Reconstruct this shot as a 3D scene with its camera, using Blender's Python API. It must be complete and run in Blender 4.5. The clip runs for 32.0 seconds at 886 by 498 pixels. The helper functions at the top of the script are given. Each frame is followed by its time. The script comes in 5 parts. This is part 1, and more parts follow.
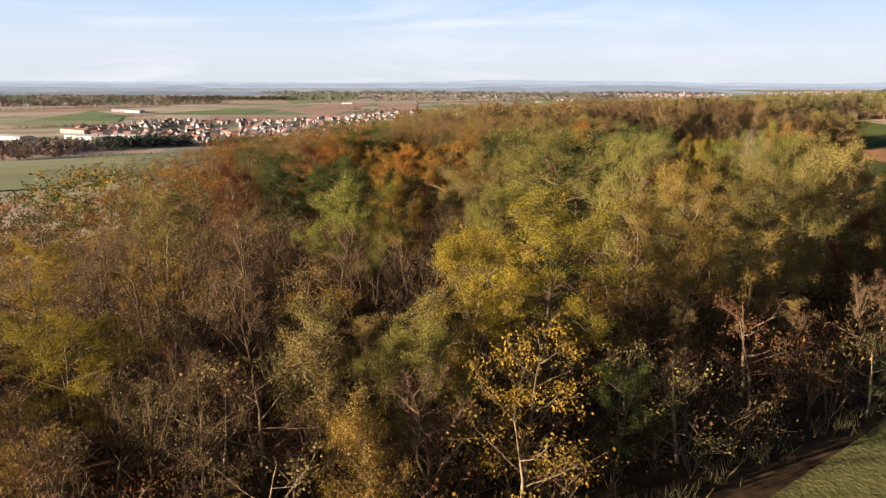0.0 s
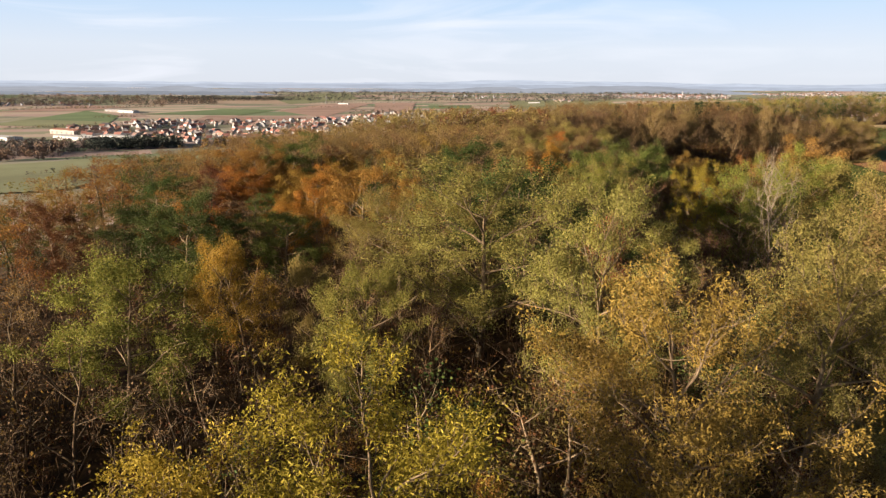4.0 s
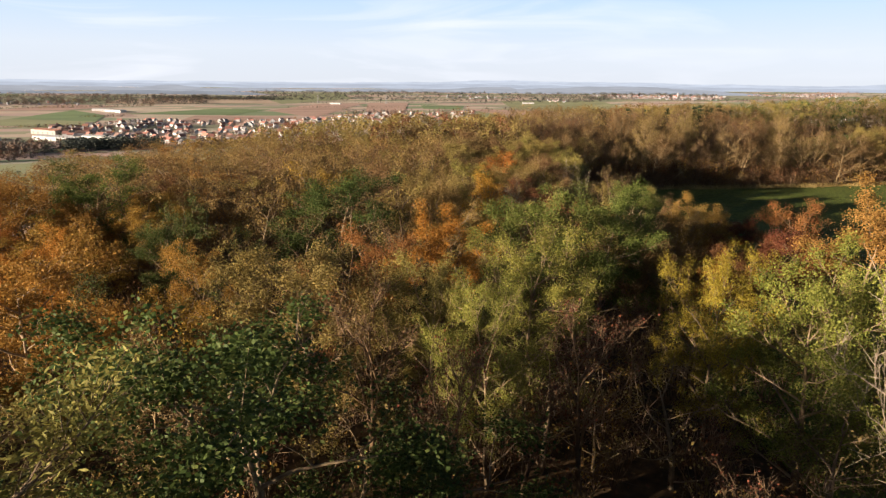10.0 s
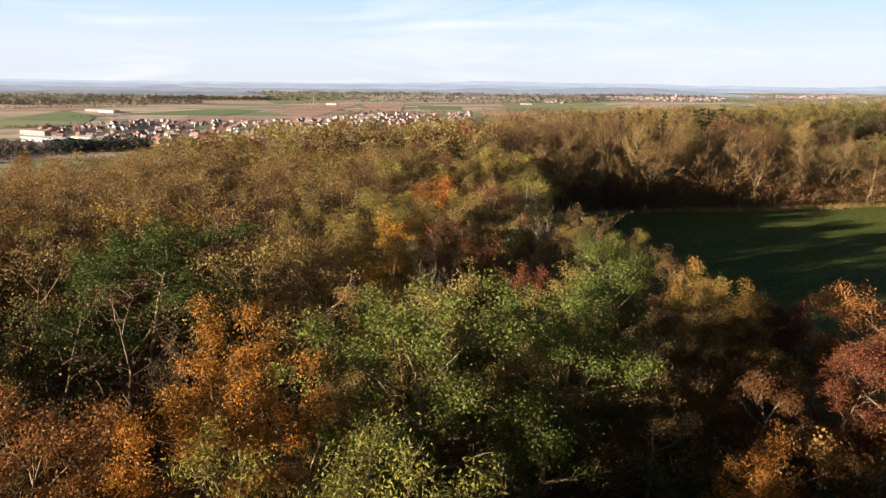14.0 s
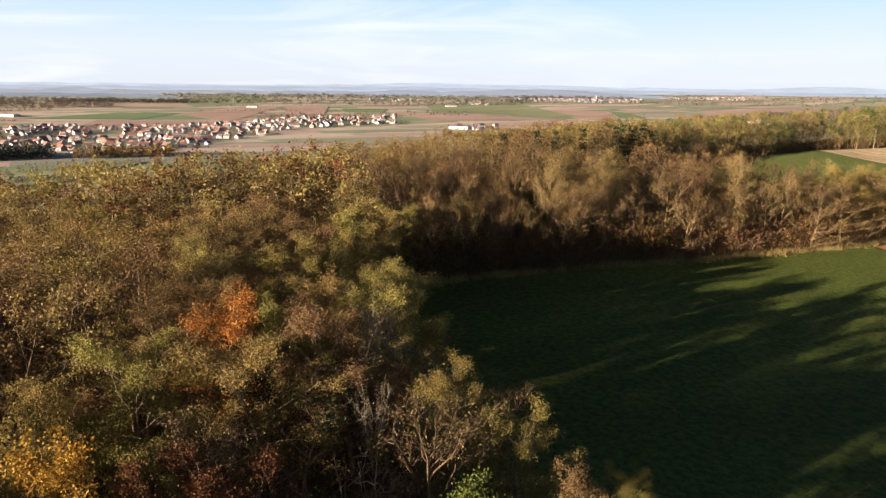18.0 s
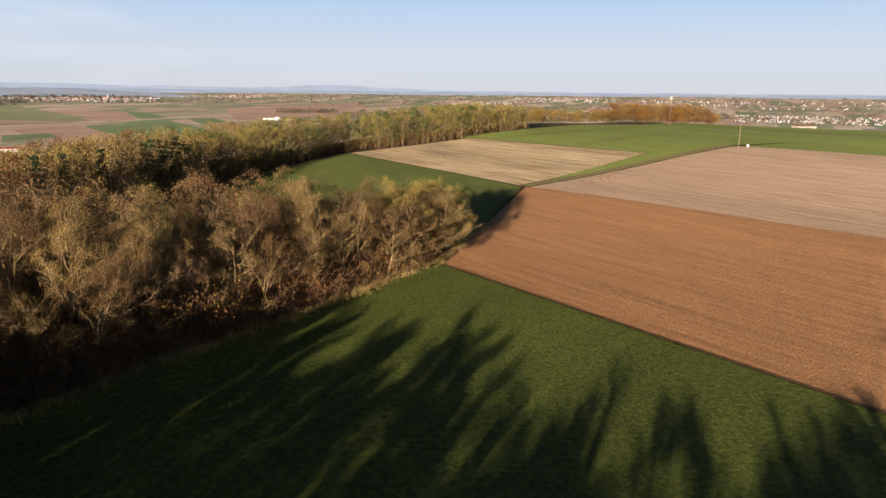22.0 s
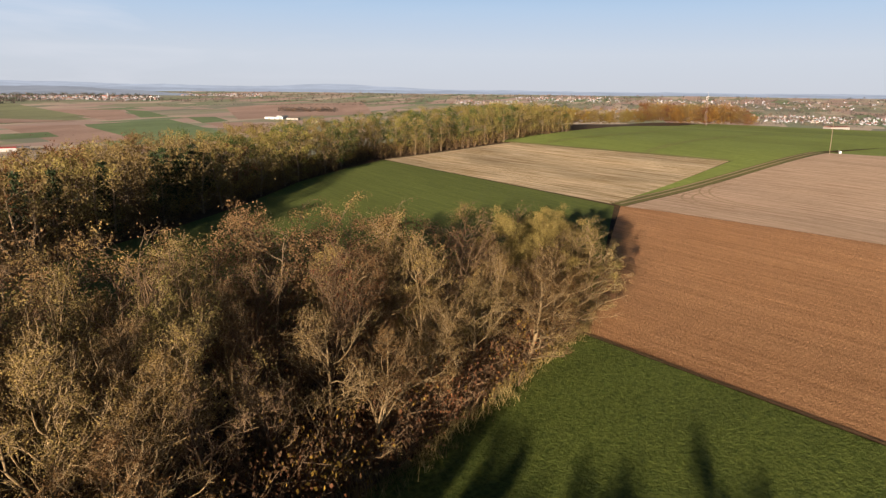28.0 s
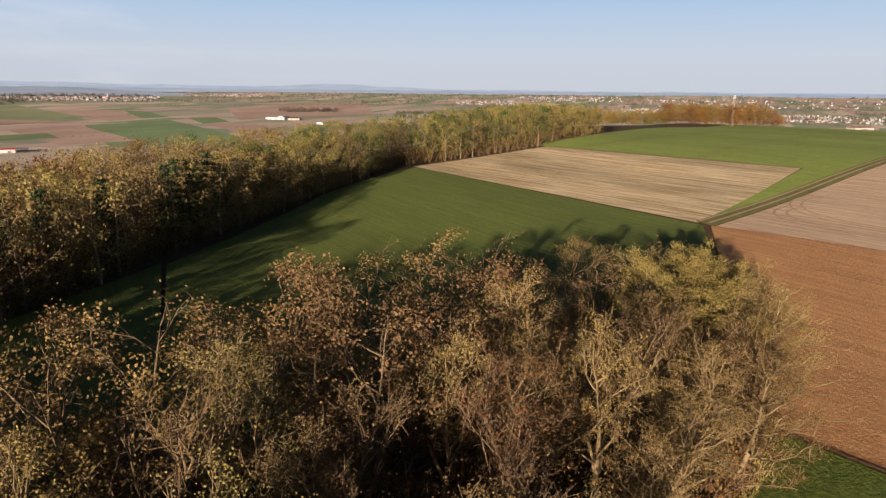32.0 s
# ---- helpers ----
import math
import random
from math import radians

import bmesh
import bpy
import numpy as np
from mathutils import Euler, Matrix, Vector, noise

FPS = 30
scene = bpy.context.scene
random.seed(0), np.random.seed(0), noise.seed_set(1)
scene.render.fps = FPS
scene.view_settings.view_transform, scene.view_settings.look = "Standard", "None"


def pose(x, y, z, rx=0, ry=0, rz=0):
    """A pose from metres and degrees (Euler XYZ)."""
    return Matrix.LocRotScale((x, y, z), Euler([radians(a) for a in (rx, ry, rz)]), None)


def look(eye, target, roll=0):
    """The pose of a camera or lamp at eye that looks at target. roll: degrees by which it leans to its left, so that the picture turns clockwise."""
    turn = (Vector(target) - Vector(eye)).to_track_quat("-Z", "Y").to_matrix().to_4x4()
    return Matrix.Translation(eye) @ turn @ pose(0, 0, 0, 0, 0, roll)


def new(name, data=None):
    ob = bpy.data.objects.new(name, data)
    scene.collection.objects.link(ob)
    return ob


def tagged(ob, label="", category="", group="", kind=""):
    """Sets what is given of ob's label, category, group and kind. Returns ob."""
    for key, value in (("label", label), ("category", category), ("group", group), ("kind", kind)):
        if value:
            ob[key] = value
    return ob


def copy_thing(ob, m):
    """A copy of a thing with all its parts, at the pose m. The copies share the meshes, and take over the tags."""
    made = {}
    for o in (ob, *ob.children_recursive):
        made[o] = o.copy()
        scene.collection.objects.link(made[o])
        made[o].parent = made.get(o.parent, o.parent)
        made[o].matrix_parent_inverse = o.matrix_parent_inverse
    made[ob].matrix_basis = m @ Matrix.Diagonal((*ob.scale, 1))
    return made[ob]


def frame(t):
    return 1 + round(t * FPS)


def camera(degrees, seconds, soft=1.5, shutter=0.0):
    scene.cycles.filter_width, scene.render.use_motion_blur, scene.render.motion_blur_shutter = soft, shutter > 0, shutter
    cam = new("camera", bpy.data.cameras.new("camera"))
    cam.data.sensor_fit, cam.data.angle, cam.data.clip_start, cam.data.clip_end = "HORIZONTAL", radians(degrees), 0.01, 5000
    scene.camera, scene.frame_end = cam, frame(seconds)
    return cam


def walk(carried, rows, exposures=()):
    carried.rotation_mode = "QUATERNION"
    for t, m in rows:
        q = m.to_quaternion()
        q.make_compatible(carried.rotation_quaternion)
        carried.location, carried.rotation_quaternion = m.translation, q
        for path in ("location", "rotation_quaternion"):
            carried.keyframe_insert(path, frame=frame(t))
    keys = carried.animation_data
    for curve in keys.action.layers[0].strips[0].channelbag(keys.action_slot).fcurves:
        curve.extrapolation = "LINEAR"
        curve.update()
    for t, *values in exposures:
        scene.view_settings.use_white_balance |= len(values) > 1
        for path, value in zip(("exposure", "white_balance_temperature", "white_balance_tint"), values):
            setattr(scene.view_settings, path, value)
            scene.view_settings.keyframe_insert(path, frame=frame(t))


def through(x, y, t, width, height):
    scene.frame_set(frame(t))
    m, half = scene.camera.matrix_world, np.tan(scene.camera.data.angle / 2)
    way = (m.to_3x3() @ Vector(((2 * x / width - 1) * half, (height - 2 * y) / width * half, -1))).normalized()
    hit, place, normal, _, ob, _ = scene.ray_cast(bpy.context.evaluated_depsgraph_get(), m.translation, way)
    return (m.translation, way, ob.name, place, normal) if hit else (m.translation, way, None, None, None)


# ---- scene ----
cam = camera(66.0, 32.0, 1.35)
PATH = [
    (0, (0.449, -0.117, 25.527), (0.451, 1.828, 25.061), 0.2),
    (0.5, (1.291, 2.293, 25.578), (1.293, 4.238, 25.112), 0.2),
    (1, (2.144, 4.707, 25.668), (2.146, 6.652, 25.203), 0.2),
    (1.5, (3.082, 7.288, 25.753), (3.085, 9.234, 25.288), 0.2),
    (2, (4.016, 9.882, 25.83), (4.019, 11.827, 25.365), 0.2),
    (2.5, (4.947, 12.442, 25.907), (4.95, 14.388, 25.443), 0.2),
    (3, (5.86, 14.949, 25.981), (5.864, 16.895, 25.517), 0.2),
    (3.5, (6.736, 17.445, 26.022), (6.741, 19.391, 25.557), 0.3),
    (5.5, (10.327, 27.559, 25.988), (10.336, 29.504, 25.523), 0.3),
    (6, (11.157, 30.083, 26.013), (11.167, 32.029, 25.548), 0.3),
    (6.5, (12.001, 32.598, 26.038), (12.013, 34.543, 25.574), 0.3),
    (7, (12.835, 35.107, 26.072), (12.848, 37.052, 25.607), 0.4),
    (7.5, (13.659, 37.616, 26.099), (13.674, 39.561, 25.634), 0.4),
    (8, (14.458, 40.072, 26.139), (14.474, 42.017, 25.674), 0.5),
    (8.5, (15.251, 42.579, 26.151), (15.268, 44.524, 25.685), 0.5),
    (9, (16.078, 44.963, 26.151), (16.097, 46.908, 25.686), 0.5),
    (9.5, (16.961, 47.415, 26.143), (16.98, 49.36, 25.678), 0.5),
    (10, (17.733, 50.052, 26.209), (17.753, 51.998, 25.744), 0.5),
    (10.5, (18.604, 52.642, 26.235), (18.625, 54.587, 25.77), 0.5),
    (11, (19.461, 55.197, 26.241), (19.482, 57.143, 25.776), 0.6),
    (11.5, (20.294, 57.662, 26.231), (20.316, 59.607, 25.767), 0.6),
    (12, (21.11, 60.205, 26.189), (21.132, 62.151, 25.725), 0.6),
    (12.5, (21.897, 62.715, 26.17), (21.921, 64.66, 25.705), 0.6),
    (13, (22.668, 65.017, 26.163), (22.692, 66.962, 25.698), 0.6),
    (13.5, (23.458, 67.29, 26.183), (23.482, 69.235, 25.719), 0.6),
    (14, (24.221, 69.532, 26.205), (24.246, 71.478, 25.742), 0.6),
    (14.5, (24.967, 71.772, 26.258), (24.993, 73.717, 25.795), 0.6),
    (16.5, (28.462, 81.623, 27.405), (28.55, 83.567, 26.943), 0.6),
    (17, (29.205, 83.919, 27.919), (29.294, 85.863, 27.457), 0.6),
    (17.5, (29.983, 86.212, 28.487), (30.077, 88.157, 28.028), 0.6),
    (18, (30.84, 88.435, 29.149), (31.07, 90.368, 28.692), 0.6),
    (18.5, (31.713, 90.753, 29.81), (32.333, 92.6, 29.357), 0.7),
    (19, (32.548, 93.152, 30.472), (33.631, 94.773, 30.023), 0.8),
    (19.5, (33.282, 95.569, 30.991), (34.637, 96.97, 30.543), 0.7),
    (20, (34.007, 97.938, 31.153), (35.381, 99.321, 30.705), 0.7),
    (20.5, (34.737, 100.115, 31.185), (36.11, 101.498, 30.735), 0.6),
    (21, (35.412, 102.207, 31.216), (36.785, 103.59, 30.766), 0.6),
    (21.5, (36.068, 104.352, 31.259), (37.44, 105.735, 30.809), 0.5),
    (22, (36.734, 106.512, 31.289), (38.106, 107.895, 30.838), 0.5),
    (22.5, (37.388, 108.607, 31.295), (38.76, 109.99, 30.844), 0.5),
    (23, (38.107, 110.798, 31.271), (39.48, 112.181, 30.82), 0.5),
    (23.5, (38.971, 113.224, 31.242), (40.343, 114.608, 30.79), 0.5),
    (24, (39.868, 115.651, 31.207), (41.241, 117.034, 30.755), 0.5),
    (24.5, (40.75, 118.005, 31.148), (42.123, 119.388, 30.695), 0.5),
    (25, (41.498, 120.309, 31.105), (42.871, 121.691, 30.652), 0.5),
    (25.5, (42.213, 122.567, 31.066), (43.585, 123.949, 30.613), 0.5),
    (27.5, (45.07, 131.664, 30.914), (46.443, 133.046, 30.46), 0.6),
    (28, (45.751, 133.807, 30.983), (47.124, 135.189, 30.529), 0.6),
    (28.5, (46.407, 135.965, 31.064), (47.78, 137.347, 30.61), 0.6),
    (29, (47.125, 138.184, 31.101), (48.497, 139.567, 30.648), 0.5),
    (29.5, (47.902, 140.445, 31.09), (49.274, 141.828, 30.637), 0.5),
    (30, (48.718, 142.78, 31.038), (50.089, 144.162, 30.584), 0.5),
    (30.5, (49.517, 145.132, 31.0), (50.889, 146.515, 30.545), 0.4),
    (31, (50.332, 147.431, 30.927), (51.704, 148.814, 30.473), 0.5),
    (31.5, (51.126, 149.733, 30.853), (52.498, 151.116, 30.398), 0.5),
    (32, (51.967, 152.046, 30.885), (53.339, 153.428, 30.431), 0.5),
]
# seconds, stops, kelvin, tint
EXPOSURES = [(0.0, 1.58, 6300, 12), (6.0, 1.6, 6300, 12), (10.0, 1.66, 6300, 12), (19.0, 1.73, 6300, 12), (20.6, 1.44, 6300, 13), (25.0, 1.28, 6300, 13), (32.0, 1.16, 6200, 13)]
walk(cam, [(t, look(eye, target, roll)) for t, eye, target, roll in PATH], EXPOSURES)

# ---- light and sky ----
SUN_EL, SUN_AZ = 9.0, 244.5          # degrees; azimuth clockwise from +y
world = bpy.data.worlds.new("sky")
scene.world = world
world.use_nodes = True
wn, wl = world.node_tree.nodes, world.node_tree.links
sky = wn.new("ShaderNodeTexSky")
sky.sky_type = "NISHITA"
sky.sun_disc = False
sky.sun_elevation, sky.sun_rotation = radians(SUN_EL), radians(SUN_AZ)
sky.altitude, sky.air_density, sky.dust_density, sky.ozone_density = 250, 0.9, 0.6, 2.0
# haze low over the plain and thin high cloud let more white into the sky
wc = wn.new("ShaderNodeTexCoord")
wz = wn.new("ShaderNodeSeparateXYZ")
wl.new(wc.outputs["Generated"], wz.inputs["Vector"])
wm = wn.new("ShaderNodeMapping")
wm.inputs["Scale"].default_value = (2.6, 2.6, 17.0)
wl.new(wc.outputs["Generated"], wm.inputs["Vector"])
wnz = wn.new("ShaderNodeTexNoise")
wnz.inputs["Scale"].default_value, wnz.inputs["Detail"].default_value = 1.6, 7
wnz.inputs["Distortion"].default_value = 0.8
wl.new(wm.outputs["Vector"], wnz.inputs["Vector"])
wr = wn.new("ShaderNodeMapRange")
wr.inputs["From Min"].default_value, wr.inputs["From Max"].default_value = 0.50, 0.74
wr.inputs["To Min"].default_value, wr.inputs["To Max"].default_value = 0.0, 0.6
wl.new(wnz.outputs["Fac"], wr.inputs["Value"])
wh = wn.new("ShaderNodeMapRange")
wh.interpolation_type = "SMOOTHSTEP"
for nm, vl in (("From Min", 0.10), ("From Max", 0.30), ("To Min", 0.96), ("To Max", 0.0)):
    wh.inputs[nm].default_value = vl
wl.new(wz.outputs["Z"], wh.inputs["Value"])
haze = wn.new("ShaderNodeValToRGB")
hz = haze.color_ramp.elements
hz.new(0.35)
for el, (ps, c) in zip(hz, ((0.0, (0.735, 0.765, 0.80)), (0.35, (0.74, 0.80, 0.86)), (1.0, (0.485, 0.70, 0.935)))):
    el.position, el.color = ps, (*c, 1)
hm = wn.new("ShaderNodeMapRange")
hm.inputs["From Max"].default_value = 0.14
wl.new(wz.outputs["Z"], hm.inputs["Value"])
wl.new(hm.outputs["Result"], haze.inputs["Fac"])
# the sky is paler and more veiled towards the sun, deeper and clear away from it
wd = wn.new("ShaderNodeVectorMath")
wd.operation = "DOT_PRODUCT"
wl.new(wc.outputs["Generated"], wd.inputs[0])
wd.inputs[1].default_value = (math.sin(radians(SUN_AZ)), math.cos(radians(SUN_AZ)), 0)
veil = wn.new("ShaderNodeMapRange")
veil.inputs["From Min"].default_value, veil.inputs["From Max"].default_value = -0.97, -0.45
wl.new(wd.outputs["Value"], veil.inputs["Value"])
vc = wn.new("ShaderNodeMath")
vc.operation = "MULTIPLY"
wl.new(wr.outputs["Result"], vc.inputs[0])
wl.new(veil.outputs["Result"], vc.inputs[1])
vb = wn.new("ShaderNodeMapRange")
vb.inputs["To Min"].default_value, vb.inputs["To Max"].default_value = 7.5, 7.2
wl.new(veil.outputs["Result"], vb.inputs["Value"])
hv = wn.new("ShaderNodeMix")
hv.data_type = "RGBA"
wl.new(vc.outputs["Value"], hv.inputs["Factor"])
wl.new(haze.outputs["Color"], hv.inputs["A"])
hv.inputs["B"].default_value = (0.95, 0.96, 1.0, 1)
hs = wn.new("ShaderNodeVectorMath")
hs.operation = "SCALE"
wl.new(vb.outputs["Result"], hs.inputs["Scale"])
wl.new(hv.outputs["Result"], hs.inputs[0])
tint = wn.new("ShaderNodeMix")
tint.data_type, tint.blend_type = "RGBA", "MULTIPLY"
tint.inputs["Factor"].default_value = 1.0
wl.new(sky.outputs["Color"], tint.inputs["A"])
tint.inputs["B"].default_value = (0.20, 0.215, 0.25, 1)
wx = wn.new("ShaderNodeMix")
wx.data_type = "RGBA"
wl.new(wh.outputs["Result"], wx.inputs["Factor"])
wl.new(tint.outputs["Result"], wx.inputs["A"])
wl.new(hs.outputs["Vector"], wx.inputs["B"])
wl.new(wx.outputs["Result"], wn["Background"].inputs["Color"])
wn["Background"].inputs["Strength"].default_value = 0.05

sun_data = bpy.data.lights.new("sun", "SUN")
sun_data.energy, sun_data.angle, sun_data.color = 5.0, radians(0.55), (1.0, 0.80, 0.58)
sun = new("sun", sun_data)
_az, _el = radians(SUN_AZ), radians(SUN_EL)
sun_way = Vector((math.sin(_az) * math.cos(_el), math.cos(_az) * math.cos(_el), math.sin(_el)))
sun.matrix_world = look(sun_way * 300, (0, 0, 0))


# ---- materials ----
def material(name, rough=0.9):
    m = bpy.data.materials.new(name)
    m.use_nodes = True
    b = m.node_tree.nodes["Principled BSDF"]
    b.inputs["Roughness"].default_value = rough
    b.inputs["Specular IOR Level"].default_value = 0.2
    return m, m.node_tree.nodes, m.node_tree.links, b


def ramp(nodes, stops, mode="LINEAR"):
    r = nodes.new("ShaderNodeValToRGB")
    r.color_ramp.interpolation = mode
    e = r.color_ramp.elements
    while len(e) < len(stops):
        e.new(0.5)
    for el, (p, c) in zip(e, stops):
        el.position, el.color = p, (*c, 1)
    return r


def world_noise(nodes, links, scale, detail=4, stretch=None, turn=0.0, rough=0.6):
    g = nodes.new("ShaderNodeNewGeometry")
    v = g.outputs["Position"]
    if stretch:
        mp = nodes.new("ShaderNodeMapping")
        mp.vector_type = "TEXTURE"
        mp.inputs["Rotation"].default_value = (0, 0, radians(turn))
        mp.inputs["Scale"].default_value = stretch
        links.new(v, mp.inputs["Vector"])
        v = mp.outputs["Vector"]
    n = nodes.new("ShaderNodeTexNoise")
    n.inputs["Scale"].default_value, n.inputs["Detail"].default_value = scale, detail
    n.inputs["Roughness"].default_value = rough
    links.new(v, n.inputs["Vector"])
    return n.outputs["Fac"]


def mixed(nodes, links, fac, a, b, mode="MIX"):
    x = nodes.new("ShaderNodeMix")
    x.data_type, x.blend_type = "RGBA", mode
    for sock, val in ((x.inputs["Factor"], fac), (x.inputs["A"], a), (x.inputs["B"], b)):
        if isinstance(val, (int, float)):
            sock.default_value = val
        elif isinstance(val, tuple):
            sock.default_value = (*val, 1)
        else:
            links.new(val, sock)
    return x.outputs["Result"]


def bumped(nodes, links, b, height, strength, distance):
    k = nodes.new("ShaderNodeBump")
    k.inputs["Strength"].default_value, k.inputs["Distance"].default_value = strength, distance
    links.new(height, k.inputs["Height"])
    links.new(k.outputs["Normal"], b.inputs["Normal"])


def leaf_material(name, dark, mid, light, through=0.3):
    """Leaves: colour varies from leaf to leaf and from tree to tree; some light comes through."""
    m, n, l, b = material(name, 0.6)
    g = n.new("ShaderNodeNewGeometry")
    soft = [tuple(b_ + (a_ - b_) * 0.6 for a_, b_ in zip(c, mid)) for c in (dark, light)]
    r = ramp(n, ((0.0, soft[0]), (0.5, mid), (1.0, soft[1])))
    l.new(g.outputs["Random Per Island"], r.inputs["Fac"])
    o = n.new("ShaderNodeObjectInfo")
    hsv = n.new("ShaderNodeHueSaturation")
    h = n.new("ShaderNodeMapRange")
    h.inputs["To Min"].default_value, h.inputs["To Max"].default_value = 0.482, 0.518
    l.new(o.outputs["Random"], h.inputs["Value"])
    l.new(h.outputs["Result"], hsv.inputs["Hue"])
    patch = world_noise(n, l, 0.35, 2)
    pv = n.new("ShaderNodeMapRange")
    pv.inputs["From Min"].default_value, pv.inputs["From Max"].default_value = 0.3, 0.7
    pv.inputs["To Min"].default_value, pv.inputs["To Max"].default_value = 0.72, 1.28
    l.new(patch, pv.inputs["Value"])
    l.new(pv.outputs["Result"], hsv.inputs["Value"])
    l.new(r.outputs["Color"], hsv.inputs["Color"])
    l.new(hsv.outputs["Color"], b.inputs["Base Color"])
    b.inputs["Specular IOR Level"].default_value = 0.12
    t = n.new("ShaderNodeBsdfTranslucent")
    l.new(hsv.outputs["Color"], t.inputs["Color"])
    x = n.new("ShaderNodeMixShader")
    x.inputs["Fac"].default_value = through
    l.new(b.outputs["BSDF"], x.inputs[1])
    l.new(t.outputs["BSDF"], x.inputs[2])
    l.new(x.outputs["Shader"], n["Material Output"].inputs["Surface"])
    return m


def bark_material(name, dark, light):
    m, n, l, b = material(name, 0.9)
    f = world_noise(n, l, 3.0, 5)
    r = ramp(n, ((0.3, dark), (0.7, light)))
    l.new(f, r.inputs["Fac"])
    o = n.new("ShaderNodeObjectInfo")
    mr = n.new("ShaderNodeMapRange")
    mr.inputs["To Min"].default_value, mr.inputs["To Max"].default_value = 0.7, 1.25
    l.new(o.outputs["Random"], mr.inputs["Value"])
    hsv = n.new("ShaderNodeHueSaturation")
    l.new(r.outputs["Color"], hsv.inputs["Color"])
    l.new(mr.outputs["Result"], hsv.inputs["Value"])
    l.new(hsv.outputs["Color"], b.inputs["Base Color"])
    bumped(n, l, b, world_noise(n, l, 9.0, 4), 0.6, 0.03)
    return m


LEAF = {
    "olive": leaf_material("olive_leaves", (0.125, 0.108, 0.03), (0.235, 0.2, 0.055), (0.37, 0.305, 0.095)),
    "yellow": leaf_material("yellow_leaves", (0.16, 0.115, 0.016), (0.295, 0.212, 0.028), (0.44, 0.33, 0.055)),
    "ygreen": leaf_material("yellow_green_leaves", (0.105, 0.118, 0.024), (0.205, 0.208, 0.042), (0.35, 0.325, 0.07)),
    "green": leaf_material("green_leaves", (0.05, 0.072, 0.017), (0.098, 0.125, 0.028), (0.19, 0.205, 0.046)),
    "dkgreen": leaf_material("dark_green_leaves", (0.033, 0.055, 0.0154), (0.066, 0.0935, 0.0242), (0.143, 0.154, 0.0385)),
    "orange": leaf_material("orange_leaves", (0.20, 0.09, 0.018), (0.36, 0.17, 0.03), (0.50, 0.27, 0.05)),
    "oakorange": leaf_material("orange_brown_oak_leaves", (0.132, 0.084, 0.0216), (0.264, 0.156, 0.0336), (0.432, 0.252, 0.048)),
    "gold": leaf_material("golden_tan_leaves", (0.165, 0.105, 0.022), (0.285, 0.185, 0.042), (0.41, 0.28, 0.075)),
    "redbr": leaf_material("red_brown_leaves", (0.085, 0.034, 0.018), (0.155, 0.062, 0.03), (0.25, 0.105, 0.048)),
    "red": leaf_material("orange_red_leaves", (0.15, 0.055, 0.022), (0.25, 0.098, 0.036), (0.36, 0.155, 0.06)),
    "tan": leaf_material("tan_brown_leaves", (0.11, 0.073, 0.03), (0.195, 0.132, 0.054), (0.3, 0.21, 0.092)),
    "tanolive": leaf_material("tan_olive_leaves", (0.15, 0.112, 0.036), (0.265, 0.198, 0.066), (0.385, 0.3, 0.108)),
    "brown": leaf_material("withered_brown_leaves", (0.085, 0.05, 0.018), (0.15, 0.092, 0.034), (0.24, 0.155, 0.06)),
    "bramble": leaf_material("brown_bramble_leaves", (0.06, 0.032, 0.018), (0.115, 0.062, 0.033), (0.19, 0.11, 0.055)),
    # trees of the plain: late-autumn greys, muted further to paint in distance haze
    "greywood": leaf_material("hazed_grey_brown_far_twigs", (0.08, 0.07, 0.063), (0.125, 0.108, 0.098), (0.18, 0.155, 0.14), 0.1),
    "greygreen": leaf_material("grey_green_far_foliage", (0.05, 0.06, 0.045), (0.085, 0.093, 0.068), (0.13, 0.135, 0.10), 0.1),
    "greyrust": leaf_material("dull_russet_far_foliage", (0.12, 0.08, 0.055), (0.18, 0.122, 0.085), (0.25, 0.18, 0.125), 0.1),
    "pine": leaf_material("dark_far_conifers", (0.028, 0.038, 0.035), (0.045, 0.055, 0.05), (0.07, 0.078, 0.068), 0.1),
    "needle": leaf_material("spruce_needles", (0.02, 0.032, 0.014), (0.035, 0.052, 0.02), (0.06, 0.08, 0.03), 0.1),
}
BARK = {
    "grey": bark_material("grey_brown_bark", (0.12, 0.085, 0.05), (0.27, 0.20, 0.125)),
    "brown": bark_material("red_brown_twig_bark", (0.10, 0.065, 0.038), (0.21, 0.14, 0.078)),
    "sandy": bark_material("sunlit_sandy_bark", (0.13, 0.09, 0.044), (0.31, 0.225, 0.12)),
    "pale": bark_material("pale_bare_bark", (0.15, 0.122, 0.085), (0.31, 0.255, 0.18)),
}


